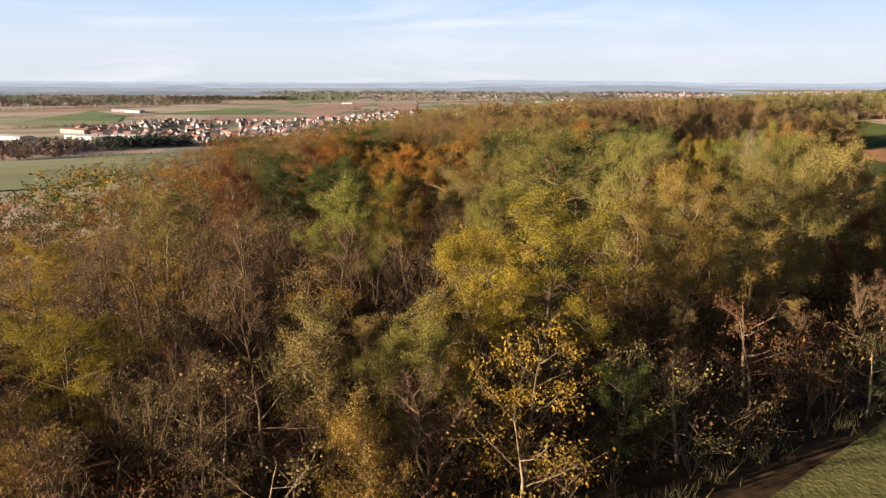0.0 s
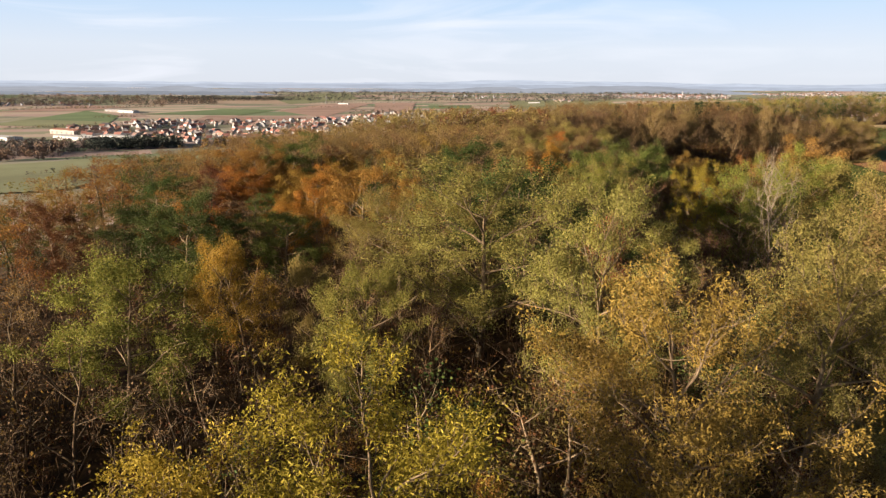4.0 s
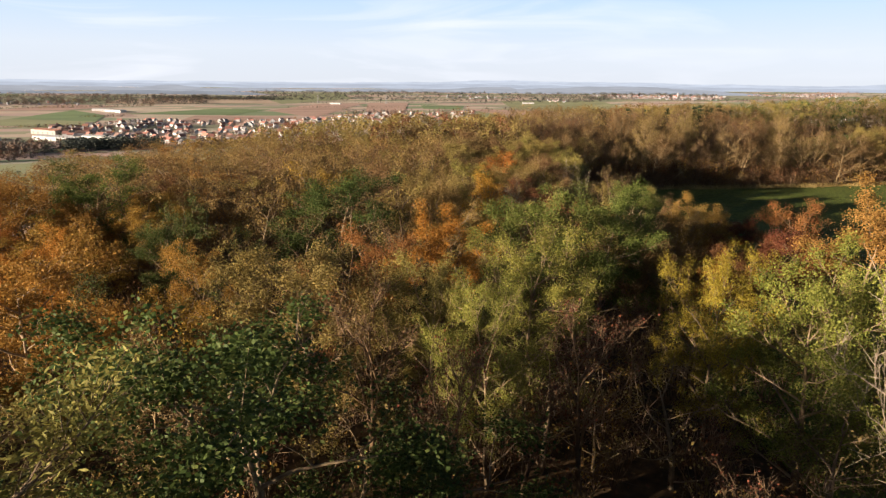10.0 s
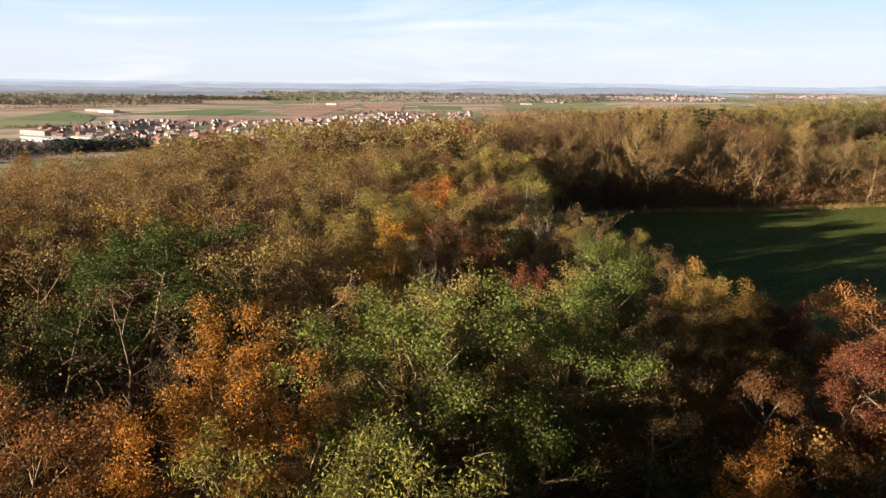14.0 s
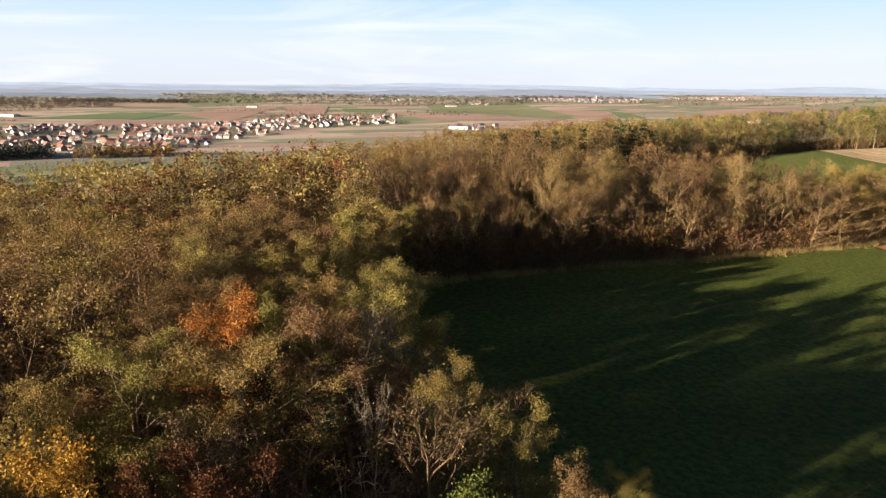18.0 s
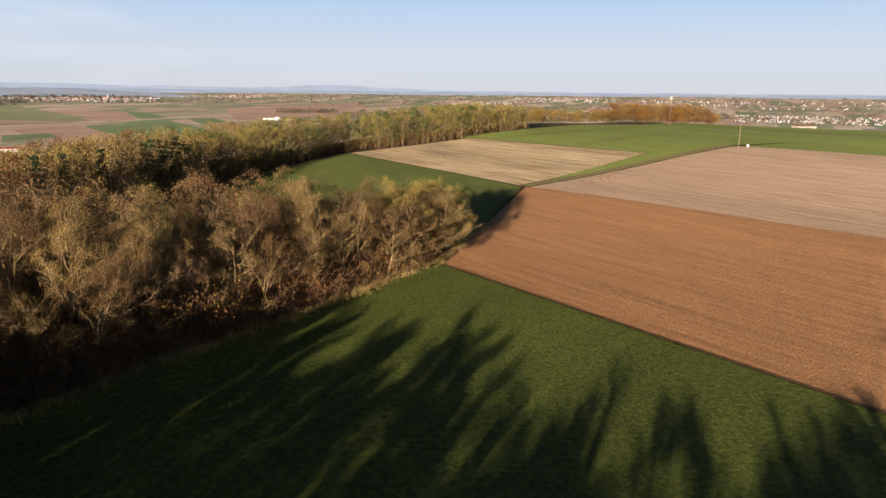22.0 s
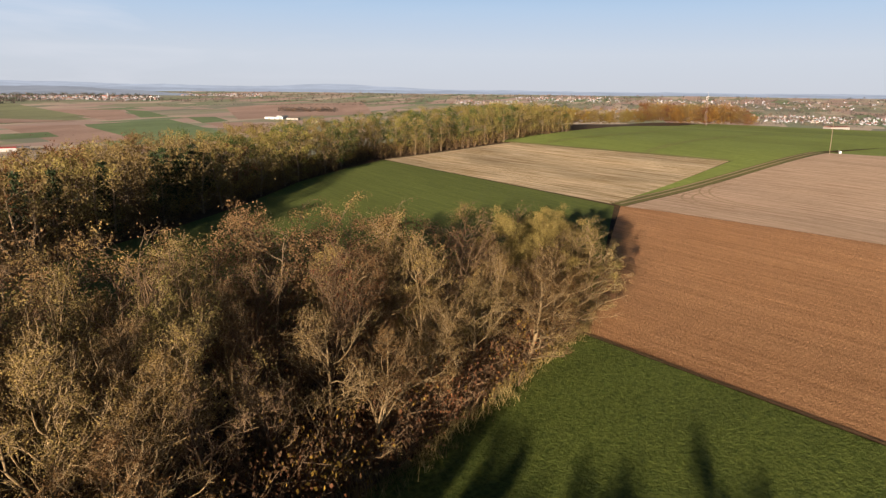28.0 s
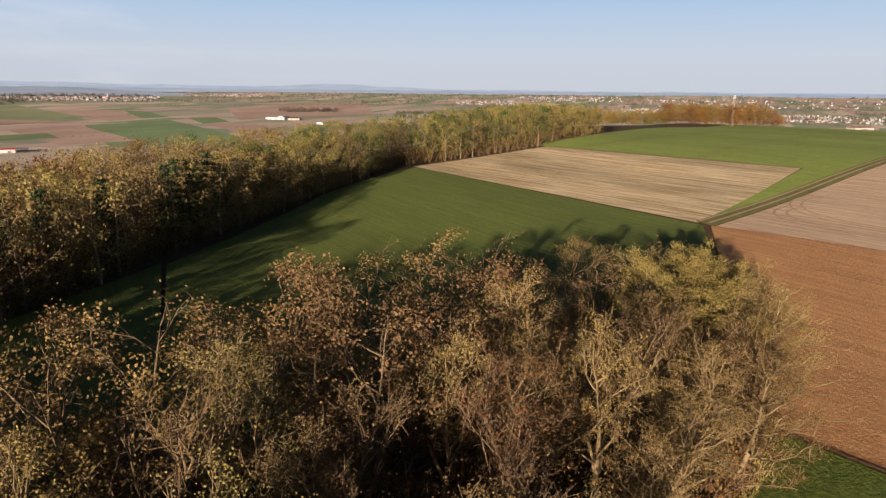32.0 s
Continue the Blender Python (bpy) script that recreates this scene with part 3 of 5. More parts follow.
def tree_shape(seed, height=12.0, spread=3.6, limbs=9, boughs=5, twigs=4, leaf=3000, leaf_size=0.3, clump=0.55, lean=0.5, low=0.28, tufts=0, twig_r=0.012, sides=(7, 5, 3), upright=0.55, broad=0.42, thick=1.0, crook=0.14, forks=0):
    """Trunk, branches and leaves of one tree, as arrays."""
    rng = np.random.default_rng(seed)
    stem = bend(rng, (0, 0, -0.4), (rng.normal(0, 0.05), rng.normal(0, 0.05), 1), height * 0.86, 8, 0.06 + 0.3 * max(0, crook - 0.14), 0.05)
    rad = height * 0.016 * thick * (1 - np.linspace(0, 1, 9) ** 1.2 * 0.9)
    trunk = tube(stem, rad, sides[0])
    wood, tips = [], []
    for i in range(limbs):
        h = low + (0.97 - low) * (i + rng.uniform(0, 0.8)) / limbs
        k = h * 8
        i0 = min(7, int(k))
        base = stem[i0] + (stem[i0 + 1] - stem[i0]) * (k - i0)
        a = i * 2.4 + rng.uniform(-0.5, 0.5)
        prof = math.sin(math.pi * min(1, max(0.12, (h - low + 0.12) / (1.12 - low)) ** 0.8)) ** 0.6
        reach = spread * (0.45 + 0.65 * prof) * rng.uniform(0.75, 1.15)
        up = upright + 0.9 * max(0, h - 0.55)
        way = np.array((math.cos(a), math.sin(a), up))
        far = 1.25
        if i < forks:                       # a second leader rises from low on the trunk
            way, far = np.array((math.cos(a) * 0.5, math.sin(a) * 0.5, 1.3)), height * 0.5 / reach
        limb = bend(rng, base, way / np.linalg.norm(way), reach * far, 5, crook, 0.06)
        r0 = height * (0.0105 if i < forks else 0.0075) * thick * (1.15 - 0.6 * h)
        wood.append(tube(limb, r0 * (1 - np.linspace(0, 1, 6) * 0.8), sides[1]))
        for j in range(boughs):
            u = 0.25 + 0.75 * (j + rng.uniform(0, 0.9)) / boughs
            q = limb[min(4, int(u * 5))] + (limb[min(4, int(u * 5)) + 1] - limb[min(4, int(u * 5))]) * (u * 5 - min(4, int(u * 5)))
            w2 = way * 0.6 + rng.normal(0, 0.6, 3) + (0, 0, 0.25)
            bough = bend(rng, q, w2 / np.linalg.norm(w2), spread * rng.uniform(0.25, 0.5), 3, 0.18, 0.05)
            wood.append(tube(bough, r0 * 0.42 * (1 - np.linspace(0, 1, 4) * 0.75), sides[2]))
            tips += [bough[2], bough[3], bough[3]]
            for _ in range(twigs):
                s = bough[rng.integers(1, 4)]
                w3 = w2 * 0.5 + rng.normal(0, 0.6, 3) + (0, 0, lean)
                w3 = w3 / np.linalg.norm(w3) * spread * rng.uniform(0.14, 0.34)
                wood.append(tube((s, s + w3), (twig_r, twig_r * 0.35), 3))
                tips += [s + w3 * 0.6, s + w3]
    top = bend(rng, stem[-1], (0, 0, 1), height * 0.1, 3, 0.2, 0.05)
    wood.append(tube(top, (0.05, 0.035, 0.02, 0.008), 4))
    tips += [top[2], top[3]]
    tips = np.array(tips)
    topz = max(tips[:, 2].max(), stem[-1][2])
    if tufts:
        tips = np.concatenate([tips[rng.choice(len(tips), tufts, replace=False)], tips[-2:]])
    crown = leaves(rng, tips, leaf, (clump, clump, clump * 0.8), leaf_size, broad=broad) if leaf else None
    branches = joined(wood)
    # every shape comes out just as tall as asked
    k = height / topz
    return [(p[0] * (1, 1, k), p[1]) if p else None for p in (trunk, branches, crown)]


SHAPES = {
    "lush": dict(limbs=16, boughs=7, twigs=4, leaf=46000, leaf_size=0.108, clump=0.25, spread=3.7, low=0.10, broad=0.29, tufts=420, lean=0.9),
    "feathery": dict(limbs=17, boughs=7, twigs=6, leaf=52000, leaf_size=0.115, clump=0.23, spread=3.7, low=0.10, broad=0.175, tufts=560, lean=1.3, twig_r=0.01),
    "leafy": dict(limbs=14, boughs=6, twigs=3, leaf=27000, leaf_size=0.115, clump=0.28, spread=3.6, low=0.12, broad=0.32, tufts=230),
    "round": dict(limbs=16, boughs=6, twigs=1, leaf=40000, leaf_size=0.112, clump=0.31, spread=3.9, upright=0.35, low=0.08, tufts=230, broad=0.38),
    "airy": dict(limbs=14, boughs=6, twigs=4, leaf=12000, leaf_size=0.11, clump=0.25, spread=2.9, upright=1.0, low=0.18, tufts=260, sides=(7, 4, 3), crook=0.18, forks=1),
    "twiggy": dict(limbs=14, boughs=6, twigs=6, leaf=6400, leaf_size=0.078, clump=0.21, spread=2.5, upright=1.3, low=0.3, tufts=300, twig_r=0.019, sides=(7, 4, 3), crook=0.22, forks=3),
    "edge": dict(limbs=20, boughs=6, twigs=5, leaf=8200, leaf_size=0.08, clump=0.21, spread=2.9, upright=0.7, low=0.05, tufts=380, twig_r=0.018, sides=(7, 4, 3), crook=0.24, forks=2),
    "bare": dict(limbs=14, boughs=6, twigs=8, leaf=1100, leaf_size=0.10, clump=0.24, spread=2.7, upright=1.2, low=0.25, twig_r=0.015, sides=(7, 4, 3), thick=0.9, crook=0.22, forks=2),
    "dead": dict(limbs=15, boughs=6, twigs=6, leaf=0, spread=3.3, upright=0.6, twig_r=0.016, low=0.28, sides=(8, 5, 3), thick=0.78, crook=0.3, forks=1),
}


_forms = {}


def tree_thing(shape, seed, foliage, bark):
    if (shape, seed) not in _forms:
        _forms[shape, seed] = tree_shape(seed, **SHAPES[shape])
    trunk, branches, crown = _forms[shape, seed]
    base = new("tree")
    part("trunk", quads("trunk", *trunk, [BARK[bark]], smooth=True), base)
    part("branchwork", quads("branchwork", *branches, [BARK[bark]]), base)
    if crown:
        part("crown", quads("crown", *crown, [LEAF[foliage]]), base)
    return base


LABELS = {
    "olive": "broad tree with olive-green turning leaves", "yellow": "tree with bright yellow autumn leaves", "ygreen": "tree with yellow-green autumn leaves",
    "green": "tree with leaves that are still green", "dkgreen": "dark green oak in full leaf", "gold": "tree with golden tan autumn leaves", "orange": "tree with orange autumn leaves",
    "oakorange": "oak with orange-brown autumn leaves", "redbr": "tree with dark red-brown leaves", "red": "tree with orange-red autumn leaves",
    "tan": "half-bare tree with tan-brown leaves", "brown": "half-bare tree with withered brown leaves", "tanolive": "half-bare tree with tan-olive leaves",
}
_made = {}


def plant(x, y, top, foliage, shape, width=1.0, bark=None, rng=random):
    """A tree at (x, y) whose top reaches the height top."""
    bark = bark or ("brown" if shape == "bare" else "pale" if shape == "dead" else "sandy" if shape in ("twiggy", "airy", "edge") else "grey")
    seed = rng.randrange(3 if shape in ("twiggy", "bare", "dead", "edge") else 1 if shape == "feathery" else 2)
    z = ground_z(x, y)
    h = max(3.0, top - z)
    s = h / 12.0
    m = Matrix.LocRotScale((x, y, z), Euler((0, 0, rng.uniform(0, 6.28))), Vector((s * width, s * width, s)))
    key = (shape, seed, foliage, bark)
    if key not in _made:
        ob = tree_thing(shape, 100 * sorted(SHAPES).index(shape) + seed, foliage, bark)
        label = "bare dead tree with pale grey branches" if shape == "dead" else ("nearly bare tree with fine brown twigs" if shape == "bare" else LABELS[foliage])
        tagged(ob, label, "tree", "trees of the wood")
        ob.matrix_basis = m
        ob.scale = m.to_scale()
        _made[key] = ob
        return ob
    ob = copy_thing(_made[key], Matrix.LocRotScale((x, y, z), m.to_euler(), None))
    ob.scale = m.to_scale()
    return ob


PLANTED = []
# trees that stand out: x, y, height of the top, leaves, shape, width
MARKED_1 = (
    (-14.5, 25, 17, "yellow", "lush", 1.3), (-0.6, 24.5, 17, "ygreen", "lush", 0.9), (-18, 20, 15.5, "yellow", "leafy", 1.2), (-20, 49, 19, "olive", "airy", 1.3), (-9, 31.5, 17.5, "tan", "bare", 1.0),
    (-4.5, 37, 18, "tan", "bare", 1.0), (5.5, 32.5, 20.6, "yellow", "feathery", 1.15), (1.8, 30.5, 19, "yellow", "lush", 1.05), (-6.5, 48.5, 19.6, "ygreen", "round", 1.0),
    (4.1, 48.2, 18.8, "ygreen", "lush", 0.75), (-2.8, 54.5, 19, "yellow", "leafy", 0.7),
)
MARKED_2 = (
    (14.5, 37, 21.8, "gold", "feathery", 0.95), (9.9, 57.0, 22.4, "olive", "feathery", 1.4), (14.4, 46.4, 22.8, "olive", "feathery", 0.78), (16.5, 54, 20.6, "red", "twiggy", 1.0), (34, 48, 21, "olive", "leafy", 0.9),
    (20.5, 42, 22, "olive", "feathery", 0.9), (28.5, 45.5, 18.2, "redbr", "leafy", 0.8), (12.7, 32.5, 15.2, "tanolive", "airy", 0.8), (-23, 38, 17, "yellow", "leafy", 0.8),
    (-10.5, 66, 19.2, "dkgreen", "round", 1.0), (-20.5, 69, 18.2, "redbr", "round", 0.9),
)
MARKED_3 = (
    (1.0, 76, 20.6, "oakorange", "round", 1.1), (-4.8, 55.5, 18, "yellow", "leafy", 0.8), (2.1, 51, 18.6, "olive", "leafy", 0.7), (1.7, 61, 17.2, "tan", "bare", 1.0),
    (6.9, 49.5, 17.3, "redbr", "bare", 0.9), (-22, 91, 17.2, "dkgreen", "round", 1.2), (-17.5, 99, 17.3, "redbr", "round", 1.1), (23.2, 72.5, 19.6, "redbr", "bare", 0.9),
    (30.6, 66.4, 22.6, "tan", "dead", 0.62), (36, 72.5, 21.6, "ygreen", "lush", 0.95), (32, 74, 20.7, "ygreen", "lush", 1.0), (42.3, 87, 21.2, "gold", "round", 1.1), (41, 98.5, 17.6, "redbr", "leafy", 1.1), (41, 91, 17.8, "redbr", "leafy", 1.2), (36, 97, 18.8, "gold", "lush", 1.0), (33.5, 129, 18.9, "olive", "leafy", 1.2),
)
MARKED_4 = (
    (13.2, 65.4, 21.5, "dkgreen", "round", 1.35), (12.6, 76.5, 20.0, "olive", "lush", 1.15), (15, 74.2, 19.4, "tan", "bare", 1.15), (17.8, 70.6, 18.6, "redbr", "bare", 1.05), (5.0, 63.5, 19.8, "olive", "feathery", 1.15), (29.4, 77, 20.1, "yellow", "feathery", 0.72), (19.8, 74, 19.8, "ygreen", "feathery", 0.7), (41.6, 95, 19, "red", "leafy", 1.0),
    (9.6, 102, 20.2, "dkgreen", "round", 1.35), (13.8, 83.4, 19.4, "red", "leafy", 1.0), (22.2, 80.3, 20.4, "ygreen", "feathery", 1.0), (23.6, 90.0, 20.7, "green", "round", 1.02),
    (28.0, 92, 20.6, "green", "round", 0.9), (-7, 110, 18, "redbr", "round", 1.0),
)
MARKED_5 = (
    (-4.8, 87, 18.2, "orange", "round", 0.9), (0.5, 92.5, 18.2, "dkgreen", "round", 0.8), (5, 85.5, 18.2, "oakorange", "round", 0.8), (27.5, 81.5, 16.6, "tan", "bare", 1.0),
    (20.9, 71.8, 17, "redbr", "bare", 1.0), (9.5, 80, 18.2, "tan", "airy", 0.9), (8.7, 70.5, 18.6, "tan", "airy", 0.9), (17.6, 88.4, 19.4, "orange", "round", 1.0),
    (17.4, 77.8, 19.6, "olive", "lush", 0.85), (32.7, 85.8, 17.8, "orange", "airy", 0.8),
)
MARKED_6 = (
    (39.5, 93.5, 17.6, "redbr", "leafy", 1.0), (33, 106, 17.2, "redbr", "bare", 0.9), (36.3, 99.7, 18, "tanolive", "airy", 0.9), (13, 111.5, 19, "tan", "bare", 0.9),
    (26, 106.5, 18.6, "redbr", "round", 0.95), (29.4, 103, 17.6, "redbr", "round", 0.8), (23.8, 103.6, 19.2, "tan", "dead", 0.7), (25.8, 110.6, 19, "tan", "bare", 1.1), (31, 112, 19.2, "tan", "dead", 0.5),
    (32.6, 121, 19.3, "tan", "dead", 0.75), (29.6, 134.5, 19, "olive", "airy", 1.0),
)
MARKED_7 = (
    (25, 45, 21.5, "olive", "leafy", 1.0), (30, 50, 21, "tanolive", "leafy", 1.0), (33.5, 57, 21.5, "olive", "leafy", 1.0), (24, 36, 15.6, "tan", "bare", 0.9),
    (27, 39, 15.2, "redbr", "bare", 0.9), (37.5, 60, 21.5, "olive", "leafy", 1.0), (38, 71, 21, "olive", "round", 1.0),
    (36.4, 112, 17.4, "olive", "leafy", 0.95), (38.2, 107.3, 17.4, "tan", "airy", 0.9), (39.6, 105.2, 16.2, "orange", "airy", 1.1), (40.6, 111, 15.0, "olive", "leafy", 0.9), (37, 117, 16.5, "redbr", "bare", 1.1), (34.5, 116, 17.5, "olive", "leafy", 0.9), (26.2, 125, 18.5, "olive", "airy", 0.9),
    (17, 116, 18, "tanolive", "airy", 1.0), (16.5, 108, 18, "tanolive", "airy", 1.0), (34, 188, 20.5, "oakorange", "round", 1.1), (28, 190, 20, "olive", "round", 1.0), (38.4, 98.5, 16.8, "redbr", "leafy", 1.1), (34, 96, 17.8, "tan", "leafy", 1.1),
    (30.4, 99.5, 18, "tanolive", "leafy", 1.1), (36.8, 91.5, 17, "redbr", "leafy", 1.0), (32, 91.5, 17.4, "tan", "leafy", 1.0), (39.6, 102, 16.4, "tanolive", "leafy", 1.0),
)
for row in (*MARKED_1, *MARKED_2, *MARKED_3, *MARKED_4, *MARKED_5, *MARKED_6, *MARKED_7):
    plant(*row)
    PLANTED.append((row[0], row[1], 2.6 * row[5]))

EDGE = ((-60, -40), (-40, 5), (5, 20), (13, 25), (22, 30), (33, 43), (39, 60), (41, 72), (42, 90), (42, 100), (40, 110), (36, 121), (33.2, 138), (34.5, 151))


def edge_x(y):
    """The wood's eastern border."""
    for (xa, ya), (xb, yb) in zip(EDGE, EDGE[1:]):
        if ya <= y <= yb:
            return xa + (xb - xa) * (y - ya) / (yb - ya)
    return 35.0


def in_poly(x, y, poly):
    inside = False
    for (xa, ya), (xb, yb) in zip(poly, poly[1:] + poly[:1]):
        if (ya > y) != (yb > y) and x < (xb - xa) * (y - ya) / (yb - ya) + xa:
            inside = not inside
    return inside


SMALL_WOOD = [(30, 151), (60, 158.7), (71, 160.5), (88, 163.2), (95, 166.2), (103, 171), (100, 180), (88, 185), (64, 188), (46, 193), (30, 192)]
BACK_WOOD = [(-40, 186), (40, 192), (60, 215), (84, 234), (104, 246), (127, 259.5), (162, 277), (212, 275), (268, 288), (268, 322), (165, 306), (100, 290), (40, 290), (-40, 260)]


def free(x, y, gap, where):
    return all((x - a) ** 2 + (y - b) ** 2 > (gap * 0.5 + r * 0.8) ** 2 for a, b, r in where if abs(x - a) < 9 and abs(y - b) < 9)


rng = random.Random(7)
REST = []       # trees of the near wood that stand away from the way, for one joined mesh
SLOT = {"gold": 7, "olive": 5, "yellow": 7, "ygreen": 5, "green": 6, "dkgreen": 6, "orange": 3, "oakorange": 3, "redbr": 4, "red": 4, "tan": 2, "brown": 2, "tanolive": 1}


def grow(x, y, top, fol, shp, width, thing):
    if thing:
        plant(x, y, top, fol, shp, width, rng=rng)
    else:
        REST.append((x, y, top - ground_z(x, y), width, 8 if shp == "bare" else SLOT[fol]))
    PLANTED.append((x, y, 2.0))


# trees that line the border of the small wood
for k in range(17):
    u = (k + rng.uniform(0.1, 0.7)) / 17
    x, y = 37 + 56 * u, 153.6 + 11.4 * min(1, u * 1.15) + 0.6 * u + rng.uniform(0.0, 1.2)
    grow(x, y, ground_z(x, y) + rng.uniform(7.8, 10.3), rng.choice(("brown", "tanolive", "tan", "brown")), rng.choice(("twiggy", "twiggy", "edge", "bare")), rng.uniform(1.1, 1.4), True)
for x, y in ((85, 164.0), (90, 165.4), (94.4, 167)):
    grow(x, y, ground_z(x, y) + rng.uniform(8.8, 9.6), rng.choice(("tan", "tanolive", "brown")), "edge", 1.5, True)
for x, y, up in ((99.5, 171.5, 9.6), (96.5, 174, 9.8), (101.2, 175.5, 9.2), (92, 170, 9.8)):
    grow(x, y, ground_z(x, y) + up, "tanolive", "round", 1.05, True)
for x, y in ((97, 167.8), (100.5, 170.2), (103, 173.5), (102, 178), (96, 182.5)):
    grow(x, y, ground_z(x, y) + rng.uniform(8.5, 10.3), rng.choice(("tan", "tanolive", "olive")), "edge", rng.uniform(1.4, 1.65), True)

# slender bare trees that stand close together at the wood's southern end
for i in range(330):
    x, y = rng.uniform(-24, 1), rng.uniform(17, 47)
    if free(x, y, 2.3, PLANTED):
        grow(x, y, ground_z(x, y) + rng.uniform(4.6, 6.6), *rng.choice((("tan", "bare"), ("redbr", "bare"), ("tanolive", "bare"), ("tanolive", "airy"), ("gold", "airy"))), rng.uniform(1.0, 1.3), y < 31)
        PLANTED[-1] = (x, y, 1.1)
# the rest of the near wood, close to the way
for i in range(9000):
    x, y = rng.uniform(-40, 44), rng.uniform(4, 152)
    if x > edge_x(y) - 1.0 or not free(x, y, 4.4 if y < 95 else 3.4, PLANTED):
        continue
    north, wide = sstep(88, 112, y), rng.uniform(0.95, 1.25)
    top = ground_z(x, y) + (rng.uniform(8.1, 9.6) if north > rng.random() else rng.uniform(4.2, 7.6))
    k = rng.random()
    if rng.random() < north:
        fol, shp = ("tanolive", "airy") if k < 0.3 else ("tan", "airy") if k < 0.42 else ("tanolive", "leafy") if k < 0.56 else ("tan", "twiggy") if k < 0.64 else ("tanolive", "twiggy") if k < 0.74 else ("olive", "airy") if k < 0.88 else ("tan", "bare") if k < 0.94 else ("orange", "airy")
    else:
        fol, shp = ("tan", "bare") if k < 0.24 else ("tanolive", "leafy") if k < 0.5 else ("olive", "leafy") if k < 0.62 else ("dkgreen", "leafy") if k < 0.72 else ("redbr", "bare") if k < 0.84 else ("yellow", "airy") if k < 0.92 else ("green", "leafy")
    if y > 112 and x > 12 and rng.random() < 0.5:
        fol, shp = rng.choice(("tan", "tanolive", "tan", "olive")), "leafy"
    if x < -2 and 58 < y < 112 and rng.random() < 0.8:
        fol, shp = rng.choice(("dkgreen", "oakorange", "dkgreen", "oakorange", "redbr", "orange", "green")), "round"
        wide = rng.uniform(1.25, 1.55)
    if 76 < y < 116 and x > edge_x(y) - 5:
        top = min(top, ground_z(x, y) + rng.uniform(5.6, 7.4))
    if -8 < x < 13 and 34 < y < 55:
        top = min(top, ground_z(x, y) + rng.uniform(2.8, 4.2))
        fol, shp = rng.choice((("redbr", "bare"), ("redbr", "bare"), ("oakorange", "airy"), ("dkgreen", "leafy")))
    if (-14 < x < 5 and 50 < y < 68) or (23 < x < 37 and 66 < y < 89) or (9 < x < 30 and 26 < y < 36):
        top = min(top, ground_z(x, y) + rng.uniform(2.4, 4.4))
        fol, shp = rng.choice((("redbr", "bare"), ("tan", "bare"), ("redbr", "bare"), ("dkgreen", "leafy")))
    grow(x, y, top, fol, shp, wide, x > (4 if y < 60 else 8) + 0.08 * y or (shp == "round" and x > -16))
    if shp == "round":
        PLANTED[-1] = (x, y, 3.0)
# the small wood at the corner of the fields
for i in range(2600):
    x, y = rng.uniform(30, 104), rng.uniform(150, 192)
    if not in_poly(x, y, SMALL_WOOD) or not free(x, y, 3.6, PLANTED):
        continue
    k = rng.random()
    fol, shp = ("tanolive", "twiggy") if k < 0.24 else ("brown", "twiggy") if k < 0.52 else ("tan", "twiggy") if k < 0.62 else ("brown", "bare") if k < 0.9 else ("tan", "bare") if k < 0.95 else ("redbr", "bare")
    grow(x, y, ground_z(x, y) + rng.uniform(8.4, 10.8) + 1.6 * (1 - sstep(70, 98, x)) * sstep(157, 168, y), fol, shp, rng.uniform(0.95, 1.2), y < 175)


# woods that the way never comes near: one mesh each
def far_wood(name, spots, label, mats, detail=0):
    """spots: x, y, height, width, slot. Many small trees in one mesh."""
    how = (dict(limbs=8, boughs=3, twigs=0, leaf=1000, leaf_size=0.27, clump=0.45, low=0.06), dict(limbs=10, boughs=5, twigs=1, leaf=3400, leaf_size=0.145, clump=0.32, low=0.1, spread=3.5, crook=0.18, forks=1),
           dict(limbs=5, boughs=2, twigs=0, leaf=70, leaf_size=1.6, clump=0.75, low=0.08), dict(limbs=9, boughs=3, twigs=0, leaf=760, leaf_size=0.33, clump=0.45, low=0.1),
           dict(limbs=8, boughs=4, twigs=1, leaf=900, leaf_size=0.17, clump=0.34, low=0.1, spread=3.4))[detail]
    proto = [tree_shape(900 + 10 * detail + k, sides=(4, 3, 3), **how) for k in range(5)]
    V, F, S, at = [], [], [], 0
    for x, y, h, w, slot in spots:
        tr, br, cr = proto[rng.randrange(5)]
        if slot == 8:
            cr, slot = (cr[0][: len(cr[0]) // 24 * 4], cr[1][: len(cr[1]) // 6]), 2
        a, z = rng.uniform(0, 6.28), ground_z(x, y)
        c, s = math.cos(a), math.sin(a)
        for (v, f), sl in ((tr, 0), (br, 0), (cr, slot)) if detail in (0, 1, 4) else ((cr, slot),):
            k = h / 12.0
            p = np.stack([(v[:, 0] * c - v[:, 1] * s) * k * w + x, (v[:, 0] * s + v[:, 1] * c) * k * w + y, v[:, 2] * k + z], 1)
            V.append(p)
            F.append(f + at)
            S.append(np.full(len(f), sl))
            at += len(v)
    ob = new(name, quads(name, np.concatenate(V), np.concatenate(F), mats, np.concatenate(S)))
    return tagged(ob, label, "wood", kind="stuff")


